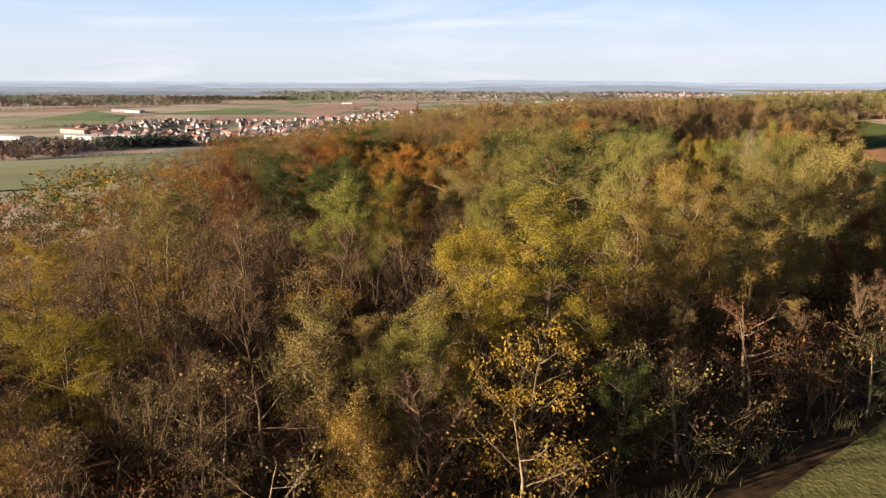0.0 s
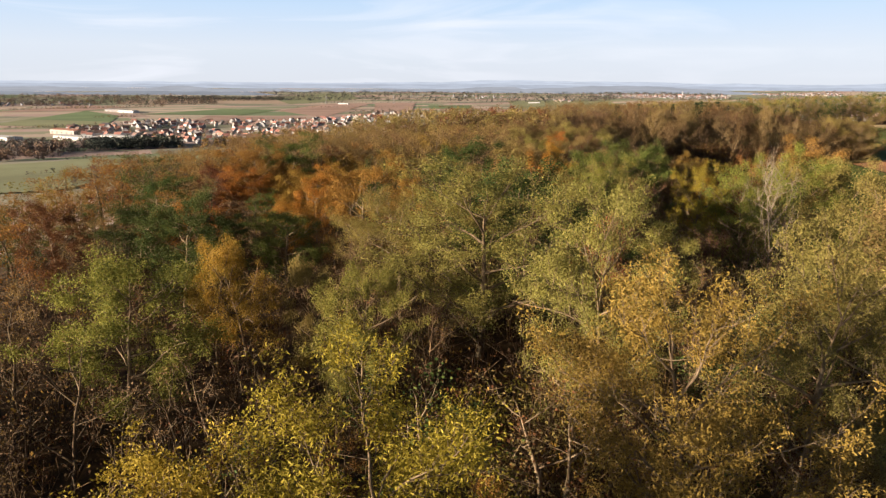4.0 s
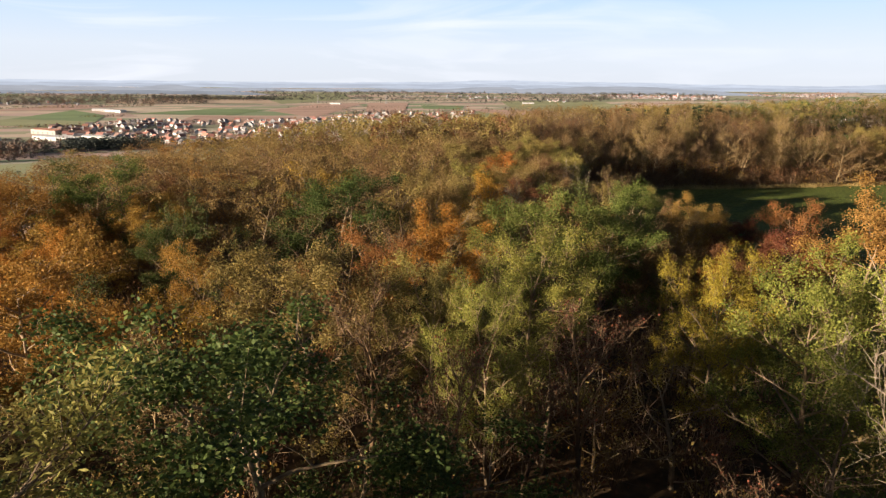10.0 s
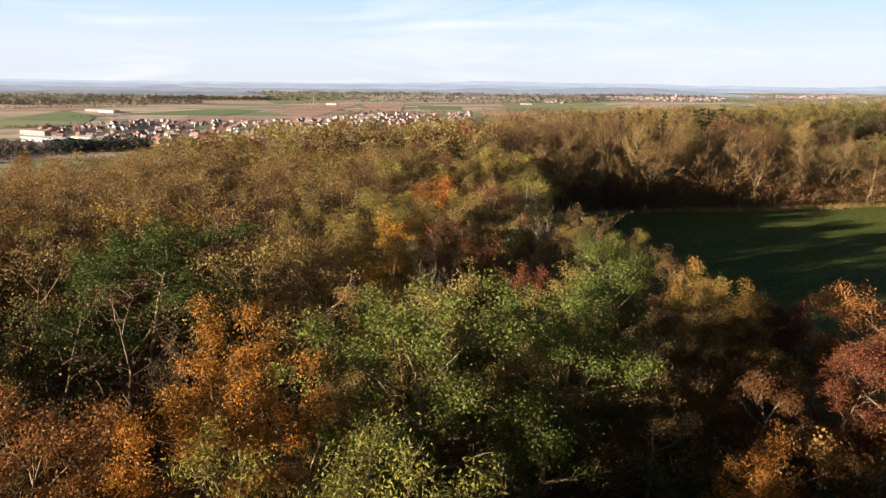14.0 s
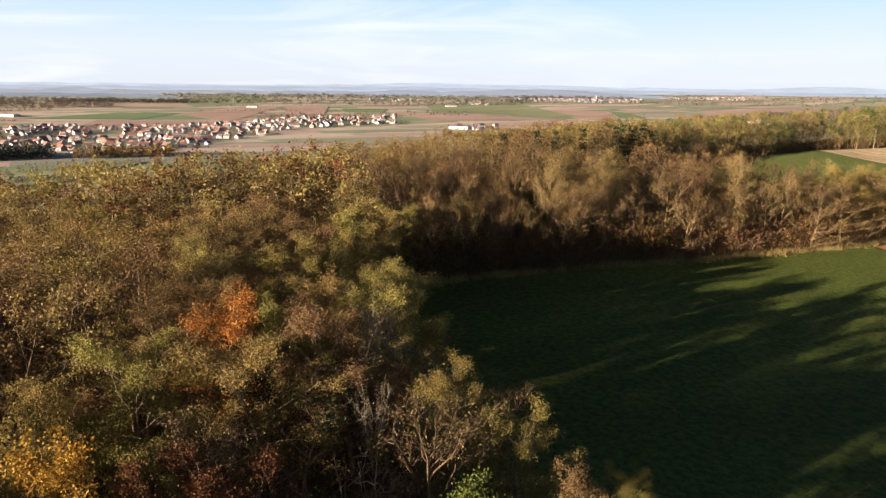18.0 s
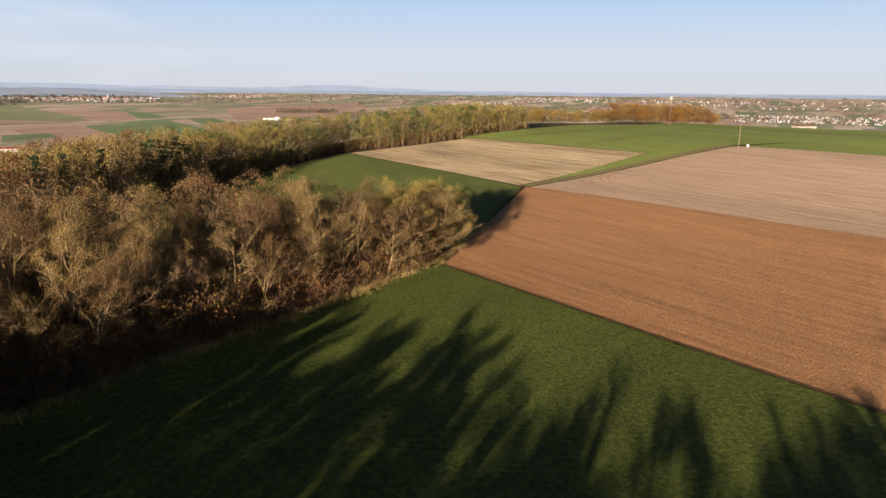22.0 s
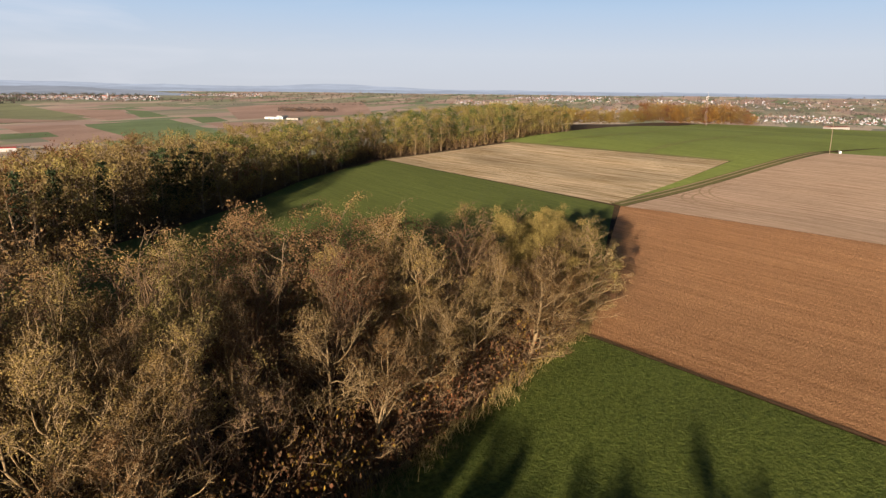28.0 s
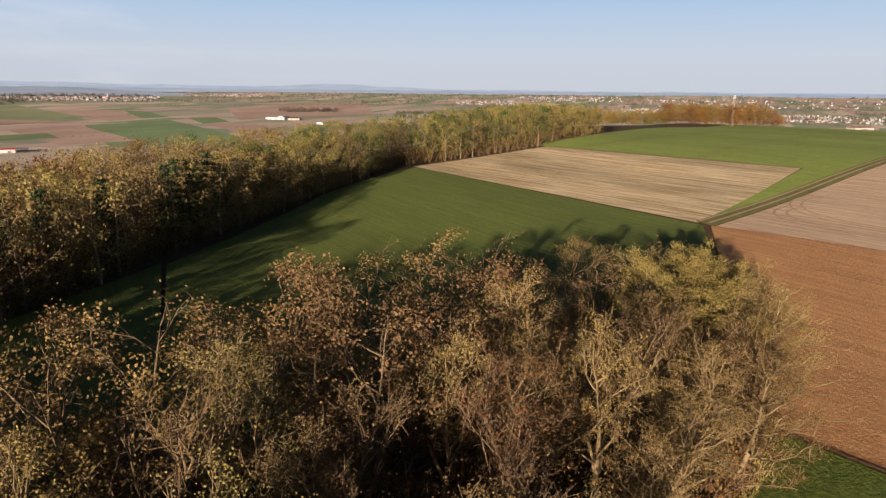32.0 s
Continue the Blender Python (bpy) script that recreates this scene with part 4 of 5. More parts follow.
FARMATS = [BARK["grey"], LEAF["tanolive"], LEAF["tan"], LEAF["oakorange"], LEAF["redbr"], LEAF["olive"], LEAF["dkgreen"], LEAF["yellow"]]
far_wood("wood_interior", REST, "half-bare and leafy autumn trees inside the wood", FARMATS, 1)
spots, taken = [], []
for i in range(9000):
    x, y = rng.uniform(-40, 268), rng.uniform(150, 325)
    if not in_poly(x, y, BACK_WOOD) or not free(x, y, 3.7 if x < 112 else 4.2, taken) or not free(x, y, 2.4, PLANTED):
        continue
    taken.append((x, y, 1.7))
    spots.append((x, y, rng.uniform(9.0, 11.0) if x > 112 else rng.uniform(9.6, 11.6) if x > 45 else rng.uniform(8.0, 11.0) * (0.62 + 0.38 * sstep(-40, 25, x)), rng.uniform(0.95, 1.2), rng.choice((1, 2, 2, 1, 1, 2, 8, 2) if x < 45 else (2, 2, 1, 8, 2, 4, 1) if x < 110 else (1, 5, 6, 2, 1, 6))))
far_wood("back_wood", spots, "strip of tan and olive autumn trees behind the fields", FARMATS)
spots = []
for i in range(3000):
    x, y = rng.uniform(-34, 31), rng.uniform(152, 186)
    if free(x, y, 3.6, taken) and free(x, y, 2.0, PLANTED):
        taken.append((x, y, 1.9))
        spots.append((x, y, rng.uniform(8.6, 11.0) * (0.72 + 0.28 * sstep(-34, 12, x)), rng.uniform(1.05, 1.3), rng.choice((1, 2, 2, 1, 4, 1, 5))))
far_wood("shady_wood", spots, "half-bare autumn wood beyond the end of the way", FARMATS)
spots, taken = [], []
for i in range(9000):
    x, y = rng.uniform(-120, -30), rng.uniform(-10, 300)
    if not free(x, y, 5.2, taken) or not free(x, y, 3.0, PLANTED) or (x > -36 and 6 < y < 152):
        continue
    taken.append((x, y, 2.2))
    spots.append((x, y, rng.uniform(6, 9.5) - 2.2 * sstep(105, 150, y), rng.uniform(1.0, 1.35), rng.choice((3, 3, 6, 6, 4, 2, 1, 5) if 50 < y < 112 else (1, 1, 2, 2, 1, 2, 8, 5))))
far_wood("slope_wood", spots, "autumn wood on the slope above the valley", FARMATS, 3)


# young trees between the tall ones, close to the border
spots = []
for i in range(26):
    for y in np.arange(14, 152, 3.2):
        x = edge_x(y) - 1.5 - (i % 9) * 3.0 + rng.uniform(-1.2, 1.2)
        yy = y + rng.uniform(-1.4, 1.4)
        if i < 9 and x > -12 and free(x, yy, 1.5, PLANTED):
            spots.append((x, yy, rng.uniform(4.0, 6.2) if not 76 < y < 114 or i > 2 else rng.uniform(2.5, 4.0), rng.uniform(1.3, 1.7), rng.choice((1, 2, 2, 6, 4, 3))))
for i in range(1100):
    x, y = rng.uniform(34, 101), rng.uniform(152, 186)
    if in_poly(x, y - 1.5, SMALL_WOOD) and free(x, y, 0.9, PLANTED):
        spots.append((x, y, rng.uniform(3.2, 6.2), rng.uniform(1.2, 1.7), rng.choice((2, 4, 2, 2, 4, 1))))
far_wood("young_wood", spots, "young brown and green trees between the tall ones", FARMATS, 4)


# undergrowth: low twiggy bushes under and along the wood
def thicket(name, spots, label, mats):
    V, F, S, at = [], [], [], 0
    g = np.random.default_rng(5)
    protos = []
    for k in range(6):
        sticks = [tube((np.array((0, 0, -0.1)), g.normal(0, 0.28, 3) * (1, 1, 0.4) + (0, 0, 0.6), g.normal(0, 0.5, 3) * (1, 1, 0.3) + (0, 0, 1.0)), (0.02, 0.014, 0.006), 3) for _ in range(8)]
        tips = np.array([t[0][-1] for t in sticks] + [t[0][4] for t in sticks])
        protos.append((joined(sticks), leaves(g, tips, 84, (0.2, 0.2, 0.18), 0.075)))
    for x, y, h, w, slot in spots:
        (st, lf), a, z = protos[rng.randrange(6)], rng.uniform(0, 6.28), ground_z(x, y)
        c, s = math.cos(a), math.sin(a)
        for (v, f), sl in ((st, 0), (lf, slot)):
            V.append(np.stack([(v[:, 0] * c - v[:, 1] * s) * w + x, (v[:, 0] * s + v[:, 1] * c) * w + y, v[:, 2] * h + z], 1))
            F.append(f + at)
            S.append(np.full(len(f), sl))
            at += len(v)
    return tagged(new(name, quads(name, np.concatenate(V), np.concatenate(F), mats, np.concatenate(S))), label, "undergrowth", kind="stuff")


BUSHMATS = [BARK["brown"], LEAF["bramble"], LEAF["redbr"], LEAF["tanolive"], LEAF["oakorange"], DRYGRASS]
spots = []
for i in range(2300):
    y = rng.uniform(10, 152)
    spots.append((rng.uniform(-24, edge_x(y) - 0.5), y, rng.uniform(1.0, 2.6), rng.uniform(1.0, 1.9), rng.choice((1, 1, 2, 3, 4))))
for i in range(560):
    u = rng.random()
    x = 35 + 59 * u
    spots.append((x + rng.uniform(-1, 1), 151.5 + 14.5 * u + rng.uniform(0.2, 3.6), rng.uniform(1.2, 3.6), rng.uniform(1.3, 2.3), rng.choice((1, 1, 2, 1, 4, 2))))
for i in range(380):
    x, y = rng.uniform(40, 104), rng.uniform(155, 188)
    if in_poly(x, y, SMALL_WOOD):
        spots.append((x, y, rng.uniform(1.0, 2.4), rng.uniform(1.0, 1.8), rng.choice((1, 2, 3, 4))))
for i in range(120):
    u = rng.random()
    spots.append((95 + 8 * u, 166.5 + 5 * u + rng.uniform(0, 5), rng.uniform(0.8, 2.8), rng.uniform(1.0, 1.8), rng.choice((1, 3, 3, 4))))
for (xa, ya), (xb, yb) in zip(BACK_WOOD[2:8], BACK_WOOD[3:9]):
    for i in range(110):
        u = rng.random()
        spots.append((xa + (xb - xa) * u - rng.uniform(0, 3), ya + (yb - ya) * u + rng.uniform(0.3, 4), rng.uniform(1.5, 3.6), rng.uniform(1.5, 2.6), rng.choice((1, 3, 4, 3))))
thicket("undergrowth", spots, "brown twiggy bushes under and along the trees", BUSHMATS)


# grass: a pale fringe along the wood and tufts in the crop
def grass(name, spots, mat, label, blades=7):
    g = np.random.default_rng(11)
    c = np.array([(x, y, ground_z(x, y) + 0.1) for x, y, h in spots])
    h = np.array([q[2] for q in spots])
    c, h = np.repeat(c, blades, 0), np.repeat(h, blades) * g.uniform(0.6, 1.2, len(spots) * blades)
    n = len(c)
    c = c + g.normal(0, 1, (n, 3)) * np.stack([h * 0.45, h * 0.45, 0 * h], 1)
    a = g.uniform(0, 6.28, n)
    side = np.stack([np.cos(a), np.sin(a), 0 * a], 1) * (h * 0.03)[:, None]
    tip = c + np.stack([g.normal(0, 0.35, n) * h, g.normal(0, 0.35, n) * h, h], 1)
    v = np.stack([c - side, c + side, tip + side * 0.3, tip - side * 0.3], 1).reshape(-1, 3)
    return tagged(new(name, quads(name, v, np.arange(4 * n).reshape(-1, 4), [mat])), label, "grass", kind="stuff")


spots = []
for i in range(900):
    u = rng.random()
    spots.append((35 + 60 * u + rng.uniform(-0.5, 0.5), 151 + 15 * u + rng.gauss(0.1, 0.5), rng.uniform(0.3, 0.75)))
for i in range(700):
    u = rng.random()
    spots.append((94.5 + 8 * u + rng.gauss(0, 0.4), 165.5 + 4.5 * u, rng.uniform(0.25, 0.6)))
for i in range(900):
    y = rng.uniform(20, 150)
    spots.append((edge_x(y) + rng.gauss(0.4, 0.5), y, rng.uniform(0.25, 0.6)))
grass("dry_grass", spots, DRYGRASS, "pale dry grass along the edge of the wood", 12)
spots = []
for i in range(9000):
    x, y = rng.uniform(42, 94), rng.uniform(95, 164)
    if x < 67.5 + (y + 40) * 0.134 - 0.5 and y < 149 + (x - 34) * 0.26:
        spots.append((x, y, rng.uniform(0.07, 0.17)))
grass("crop_tufts", spots, BLADE, "short green blades of the young crop", 3)


# ---- the plain: fields, villages, woods ----
FAR_FIELDS = (
    ("green", (667, 2125, 940, 2224, 807, 1485, 520, 1518)), ("brown", (477, 2149, 655, 2129, 614, 1625, 462, 1627)), ("green", (427, 1923, 525, 1930, 509, 1790, 394, 1775)),
    ("brown", (950, 2010, 1092, 2018, 930, 1480, 835, 1500)), ("tan", (419, 1475, 721, 1446, 806, 1413, 375, 1205)), ("green", (1035, 2839, 1078, 2736, 1006, 2374, 909, 2360)),
    ("olive", (662, 2983, 780, 2990, 765, 2366, 499, 2250)), ("green", (1028, 2299, 1115, 2279, 1058, 2077, 950, 2024)), ("brown", (800, 2928, 1020, 2842, 900, 2370, 780, 2270)),
)
FAR_FIELDS_2 = (
    ("brown", (1460, 2863, 2282, 2993, 1756, 2250, 1110, 2115)), ("green", (-1136, 1929, -1179, 2347, -977, 2141, -865, 1851)), ("olive", (-1095, 1712, -1136, 1929, -865, 1851, -800, 1624)),
    ("green", (-956, 2205, -784, 2554, -580, 2569, -650, 2264)), ("brown", (-674, 1887, -734, 2210, -489, 2282, -327, 2079)), ("brown", (-578, 2512, -468, 2986, -291, 3111, -371, 2247)),
    ("brown", (-286, 3111, -110, 3143, -99, 2520, -223, 2381)), ("green", (-51, 2940, 136, 2986, 112, 2690, -33, 2700)), ("tan", (-1261, 2737, -1387, 3155, -823, 3469, -630, 2954)),
)
FAR_FIELDS_3 = (
    ("olive", (-877, 3573, -540, 4090, -404, 3482, -630, 2954)), ("brown", (-1405, 2207, -1373, 2673, -1144, 2596, -1204, 2341)), ("green", (-377, 737, -307, 830, -250, 907, -257, 747)),
    ("olive", (-462, 760, -440, 857, -367, 893, -368, 754)), ("olive", (329, 3456, 783, 3387, 806, 2507, 316, 2797)), ("brown", (115, 2752, 558, 2476, 702, 2295, 257, 2235)),
    ("olive", (-600, 700, -240, 1000, -300, 560, -500, 480)),
)
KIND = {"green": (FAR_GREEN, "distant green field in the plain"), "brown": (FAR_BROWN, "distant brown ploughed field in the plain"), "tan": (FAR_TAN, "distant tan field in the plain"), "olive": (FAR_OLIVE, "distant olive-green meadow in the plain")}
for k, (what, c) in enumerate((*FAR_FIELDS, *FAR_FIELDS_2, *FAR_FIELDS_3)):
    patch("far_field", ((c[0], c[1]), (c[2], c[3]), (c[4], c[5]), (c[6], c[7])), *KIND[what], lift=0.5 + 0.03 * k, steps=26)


def polar(az, r):
    """A place at that bearing (degrees clockwise from +y) and distance from the ridge."""
    return 15 + r * math.sin(radians(az)), 45 + r * math.cos(radians(az))


def house_parts(w, l, h, rise):
    """Walls with gables, and a roof with eaves, as meshes."""
    bm = bmesh.new()
    v = [bm.verts.new(p) for p in ((-w, -l, -1), (w, -l, -1), (w, l, -1), (-w, l, -1), (-w, -l, h), (w, -l, h), (w, l, h), (-w, l, h), (0, -l, h + rise), (0, l, h + rise))]
    for f in ((0, 1, 5, 8, 4), (1, 2, 6, 5), (2, 3, 7, 9, 6), (3, 0, 4, 7)):
        bm.faces.new([v[i] for i in f])
    rb = bmesh.new()
    e, t = 0.6, 0.3
    for side in (-1, 1):
        a, b = (side * (w + e), h - rise * e / w), (0, h + rise)
        q = [rb.verts.new(p) for p in ((a[0], -l - e, a[1]), (b[0], -l - e, b[1]), (b[0], l + e, b[1]), (a[0], l + e, a[1]), (a[0], -l - e, a[1] + t), (b[0], -l - e, b[1] + t), (b[0], l + e, b[1] + t), (a[0], l + e, a[1] + t))]
        for f in ((0, 3, 2, 1), (4, 5, 6, 7), (0, 1, 5, 4), (1, 2, 6, 5), (2, 3, 7, 6), (3, 0, 4, 7)):
            rb.faces.new([q[i] for i in f])
    cb = bmesh.new()
    box(cb, w * 0.3, w * 0.3 + 0.7, l * 0.4, l * 0.4 + 0.7, h + rise * 0.3, h + rise + 0.9)
    return bm, rb, cb


_houses = {}
ROOFNAME = ("red-tiled", "brown-tiled", "dark slate", "orange-tiled")
WALLNAME = ("white", "cream", "grey")


def house(x, y, turn, size, wall, roof):
    key = (size, wall, roof)
    m = Matrix.LocRotScale((x, y, ground_z(x, y)), Euler((0, 0, turn)), None)
    if key in _houses:
        ob = copy_thing(_houses[key], m)
    else:
        dims = ((4.6, 5.6, 5.2, 4.6), (5.2, 7.5, 5.6, 4.4), (4.0, 4.6, 3.4, 3.6), (7.0, 12.0, 6.0, 4.0))[size]
        ob = new("house")
        a, b, c = house_parts(*dims)
        part("wall", bm_mesh("wall", a, WALLS[wall]), ob)
        part("roof", bm_mesh("roof", b, ROOFS[roof]), ob)
        part("chimney", bm_mesh("chimney", c, ROOFS[1]), ob)
        tagged(ob, f"{WALLNAME[wall]} village house with {ROOFNAME[roof]} gable roof", "house", "houses of the village")
        _houses[key] = ob
        ob.matrix_basis = m
    return ob


rng = random.Random(21)
sites, tree_spots, more_sites = [], [], []
# nearest and farthest houses of the village by bearing
VILLAGE = ((-30, 1660, 1840), (-27, 1480, 1840), (-24.4, 1310, 1990), (-19, 1170, 2040), (-14.6, 1130, 1970), (-11, 1260, 2070), (-6.7, 1700, 2300), (-4.8, 1850, 2430), (3.2, 2080, 2450))


def village_reach(az):
    for (a, lo, hi), (b, lo2, hi2) in zip(VILLAGE, VILLAGE[1:]):
        if az <= b:
            u = (az - a) / (b - a)
            return lo + (lo2 - lo) * u, hi + (hi2 - hi) * u
    return VILLAGE[-1][1:]


while len(sites) < 460:
    az = rng.uniform(-29, 3.2)
    lo, hi = village_reach(az)
    r = lo + (hi - lo) * rng.random() ** 0.8
    x, y = polar(az, r)
    if rng.random() < 0.62:
        tx, ty = polar(az + rng.uniform(-1, 1), r + rng.uniform(-40, 40))
        tree_spots.append((tx, ty, rng.uniform(5, 10), rng.uniform(1.0, 1.4), rng.choice((1, 2, 3, 6, 6))))
    if any((x - a) ** 2 + (y - b) ** 2 < 15.5 ** 2 for a, b in sites):
        continue
    sites.append((x, y))
    if r < 1880 and len(sites) < 330:
        house(x, y, radians(rng.choice((20, 110, 55, 145)) + rng.uniform(-8, 8)), rng.choice((0, 0, 0, 1, 1, 2, 2)), rng.choice((0, 0, 0, 1, 2)), rng.choice((0, 0, 1, 1, 2, 3)))
    else:
        more_sites.append((x, y))
for k in range(15):
    x, y = polar(rng.uniform(7.6, 11.6), rng.uniform(1870, 2010))
    house(x, y, radians(rng.choice((20, 110)) + rng.uniform(-8, 8)), rng.choice((0, 1, 1, 3)), 0, rng.choice((0, 1, 2, 2)))


def hall(x, y, turn, w, l, h, wall_mat, roof_mat, label, name="warehouse"):
    """A long flat hall with a low roof and a row of doors."""
    ob = new(name)
    bm = bmesh.new()
    box(bm, -w, w, -l, l, -1, h)
    part("wall", bm_mesh("wall", bm, wall_mat), ob)
    bm = bmesh.new()
    v = [bm.verts.new(p) for p in ((-w - 0.6, -l - 0.6, h), (w + 0.6, -l - 0.6, h), (w + 0.6, l + 0.6, h), (-w - 0.6, l + 0.6, h), (0, -l - 0.6, h + w * 0.18), (0, l + 0.6, h + w * 0.18))]
    for f in ((0, 1, 4), (2, 3, 5), (1, 2, 5, 4), (3, 0, 4, 5), (0, 3, 2, 1)):
        bm.faces.new([v[i] for i in f])
    part("roof", bm_mesh("roof", bm, roof_mat), ob)
    for k in range(int(l / 9)):
        bm = bmesh.new()
        yk = -l + 9 + 18 * k
        box(bm, -w - 0.15, -w, yk - 2.2, yk + 2.2, 0, h * 0.6)
        part("door", bm_mesh("door", bm, ROOFS[2]), ob)
    ob.matrix_basis = pose(x, y, ground_z(x, y), 0, 0, turn)
    return tagged(ob, label, "hall")


for az, r, turn, w, l, h, wm_, rm_, lb in (
    (-33.2, 1500, 58, 14, 44, 7, WHITE, WHITE, "long white flat-roofed hall below the village"), (-28.4, 1420, 60, 14, 60, 6.5, WHITE, WHITE, "long white flat-roofed hall below the village"),
    (-25.6, 1410, 62, 12, 42, 6.5, WHITE, WHITE, "long white flat-roofed hall below the village"), (-29.0, 1640, 58, 14, 45, 9, WALLS[1], ROOFS[3], "long hall with an orange roof at the village edge"),
    (-24.6, 2480, 64, 12, 34, 7, WHITE, METAL, "white and grey farm shed in the fields"), (-25.4, 2540, 64, 14, 40, 7, WALLS[2], METAL, "white and grey farm shed in the fields"),
    (30.6, 2390, 40, 9, 30, 6, WHITE, WHITE, "white farm building in the fields"), (31.2, 2440, 120, 9, 22, 7, WHITE, WALLS[1], "white farm building in the fields"), (32.0, 2360, 30, 8, 20, 6, WALLS[1], ROOFS[1], "white farm building in the fields"),
    (8.3, 1900, 70, 11, 26, 8, WHITE, ROOFS[2], "white flat hall at the edge of the village"), (9.6, 1915, 75, 10, 24, 7, WHITE, WHITE, "white flat hall at the edge of the village"), (10.8, 1920, 70, 9, 18, 7, WALLS[1], ROOFS[0], "white flat hall at the edge of the village"),
    (34.3, 2230, 118, 10, 40, 5, METAL, WHITE, "low pale greenhouse in the fields"),
    (12.4, 1500, 80, 10, 22, 6, WHITE, REDMETAL, "white shed with a bright red roof"), (13.4, 1530, 80, 8, 16, 5, WALLS[2], ROOFS[2], "grey shed beside the road"),
    (67.9, 690, 60, 4, 9, 3, WALLS[1], ROOFS[0], "low barn behind the hill"), (7.5, 3200, 90, 8, 26, 6, WHITE, WHITE, "white farm building in the fields"), (-8.2, 2950, 80, 8, 22, 6, WHITE, WHITE, "white farm building in the fields"),
):
    x, y = polar(az, r)
    hall(x, y, turn, w, l, h, wm_, rm_, lb, "barn" if l < 40 else "warehouse")
hx, hy = 45 + 900 * math.sin(radians(73.9)), 134 + 900 * math.cos(radians(73.9))
house(hx, hy, radians(70), 1, 0, 3)


# far villages: walls and roofs a few metres each, joined
def far_village(name, places, label, small=0.75):
    bm = bmesh.new()
    for x, y in places:
        z, s, tn = ground_z(x, y), rng.uniform(0.8, 1.25) * small, rng.uniform(0, 3.14)
        c, d = math.cos(tn), math.sin(tn)

        def at(px, py, pz):
            return bm.verts.new((x + (px * c - py * d) * s, y + (px * d + py * c) * s, z + pz * s))
        w, l, h, rise = 5, 6.5, 5.5, 4.2
        v = [at(*p) for p in ((-w, -l, -3), (w, -l, -3), (w, l, -3), (-w, l, -3), (-w, -l, h), (w, -l, h), (w, l, h), (-w, l, h), (0, -l, h + rise), (0, l, h + rise))]
        wall, roof = rng.choice((0, 0, 0, 0, 1)), rng.choice((2, 2, 3, 4))
        for f, mi in (((0, 1, 5, 8, 4), wall), ((1, 2, 6, 5), wall), ((2, 3, 7, 9, 6), wall), ((3, 0, 4, 7), wall), ((5, 6, 9, 8), roof), ((7, 4, 8, 9), roof)):
            bm.faces.new([v[i] for i in f]).material_index = mi
        if rng.random() < 0.7:
            tree_spots.append((x + rng.uniform(-30, 30), y + rng.uniform(-30, 30), rng.uniform(4, 9), rng.uniform(1, 1.5), rng.choice((1, 2, 6, 6))))
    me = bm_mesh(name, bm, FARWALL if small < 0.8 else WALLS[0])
    for mt in (WALLS[1], ROOFS[0], ROOFS[1], ROOFS[2]):
        me.materials.append(mt)
    return tagged(new(name, me), label, "village", kind="stuff")


def blocks(*rows):
    return [polar(rng.uniform(a, b), rng.uniform(r0, r1)) for a, b, r0, r1, n in rows for _ in range(n)]


far_village("far_village", more_sites, "farther houses of the village with red and brown roofs", 0.95)
far_village("far_village", blocks((12.5, 22.5, 3700, 4050, 260), (24, 30, 4200, 4500, 120), (-33, -27, 2950, 3150, 40), (-3, 6, 3600, 3900, 50), (9, 11, 3300, 3500, 16)), "distant village of white and red houses round a church", 0.66)
far_village("far_village", blocks((45, 50, 3500, 3900, 120), (48.5, 54.5, 2600, 2850, 120), (50, 58, 3900, 4500, 130), (57, 61, 3000, 3300, 60), (66.5, 77, 2600, 2950, 230), (60, 80, 3500, 4400, 200), (79, 90, 2800, 4200, 80)), "distant small town of white and red houses in the plain", 0.56)

# the far church: tower with a pointed roof, and a nave
cx, cy = polar(19.05, 3940)
church = new("church")
bm = bmesh.new()
box(bm, -4, 4, -4, 4, -2, 26)
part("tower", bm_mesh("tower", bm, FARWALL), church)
bm = bmesh.new()
bmesh.ops.create_cone(bm, segments=4, radius1=6, radius2=0.1, depth=14, matrix=Matrix.Translation((0, 0, 33)) @ Matrix.Rotation(radians(45), 4, "Z"))
part("spire", bm_mesh("spire", bm, WALLS[2]), church)
a, b, c = house_parts(7, 14, 10, 7)
c.free()
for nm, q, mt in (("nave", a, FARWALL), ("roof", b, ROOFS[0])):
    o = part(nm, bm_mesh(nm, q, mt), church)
    o.location = (0, 19, 0)
church.matrix_basis = pose(cx, cy, ground_z(cx, cy), 0, 0, 60) @ Matrix.Diagonal((0.75, 0.75, 0.75, 1))
tagged(church, "white village church with a pointed tower", "church")


# woods, groves and hedges of the plain
def scatter(az0, az1, r0, r1, n, h, slots, wide=1.2):
    for _ in range(n):
        x, y = polar(rng.uniform(az0, az1), rng.uniform(r0, r1))
        tree_spots.append((x, y, rng.uniform(h * 0.7, h * 1.2), rng.uniform(wide * 0.85, wide * 1.3), rng.choice(slots)))


def hedge(az0, r0, az1, r1, n, h, slots=(1, 2, 5, 6)):
    for k in range(n):
        u = (k + rng.random()) / n
        x, y = polar(az0 + (az1 - az0) * u + rng.uniform(-0.05, 0.05), r0 + (r1 - r0) * u + rng.uniform(-6, 6))
        tree_spots.append((x, y, rng.uniform(h * 0.5, h * 1.2), rng.uniform(1, 1.6), rng.choice(slots)))


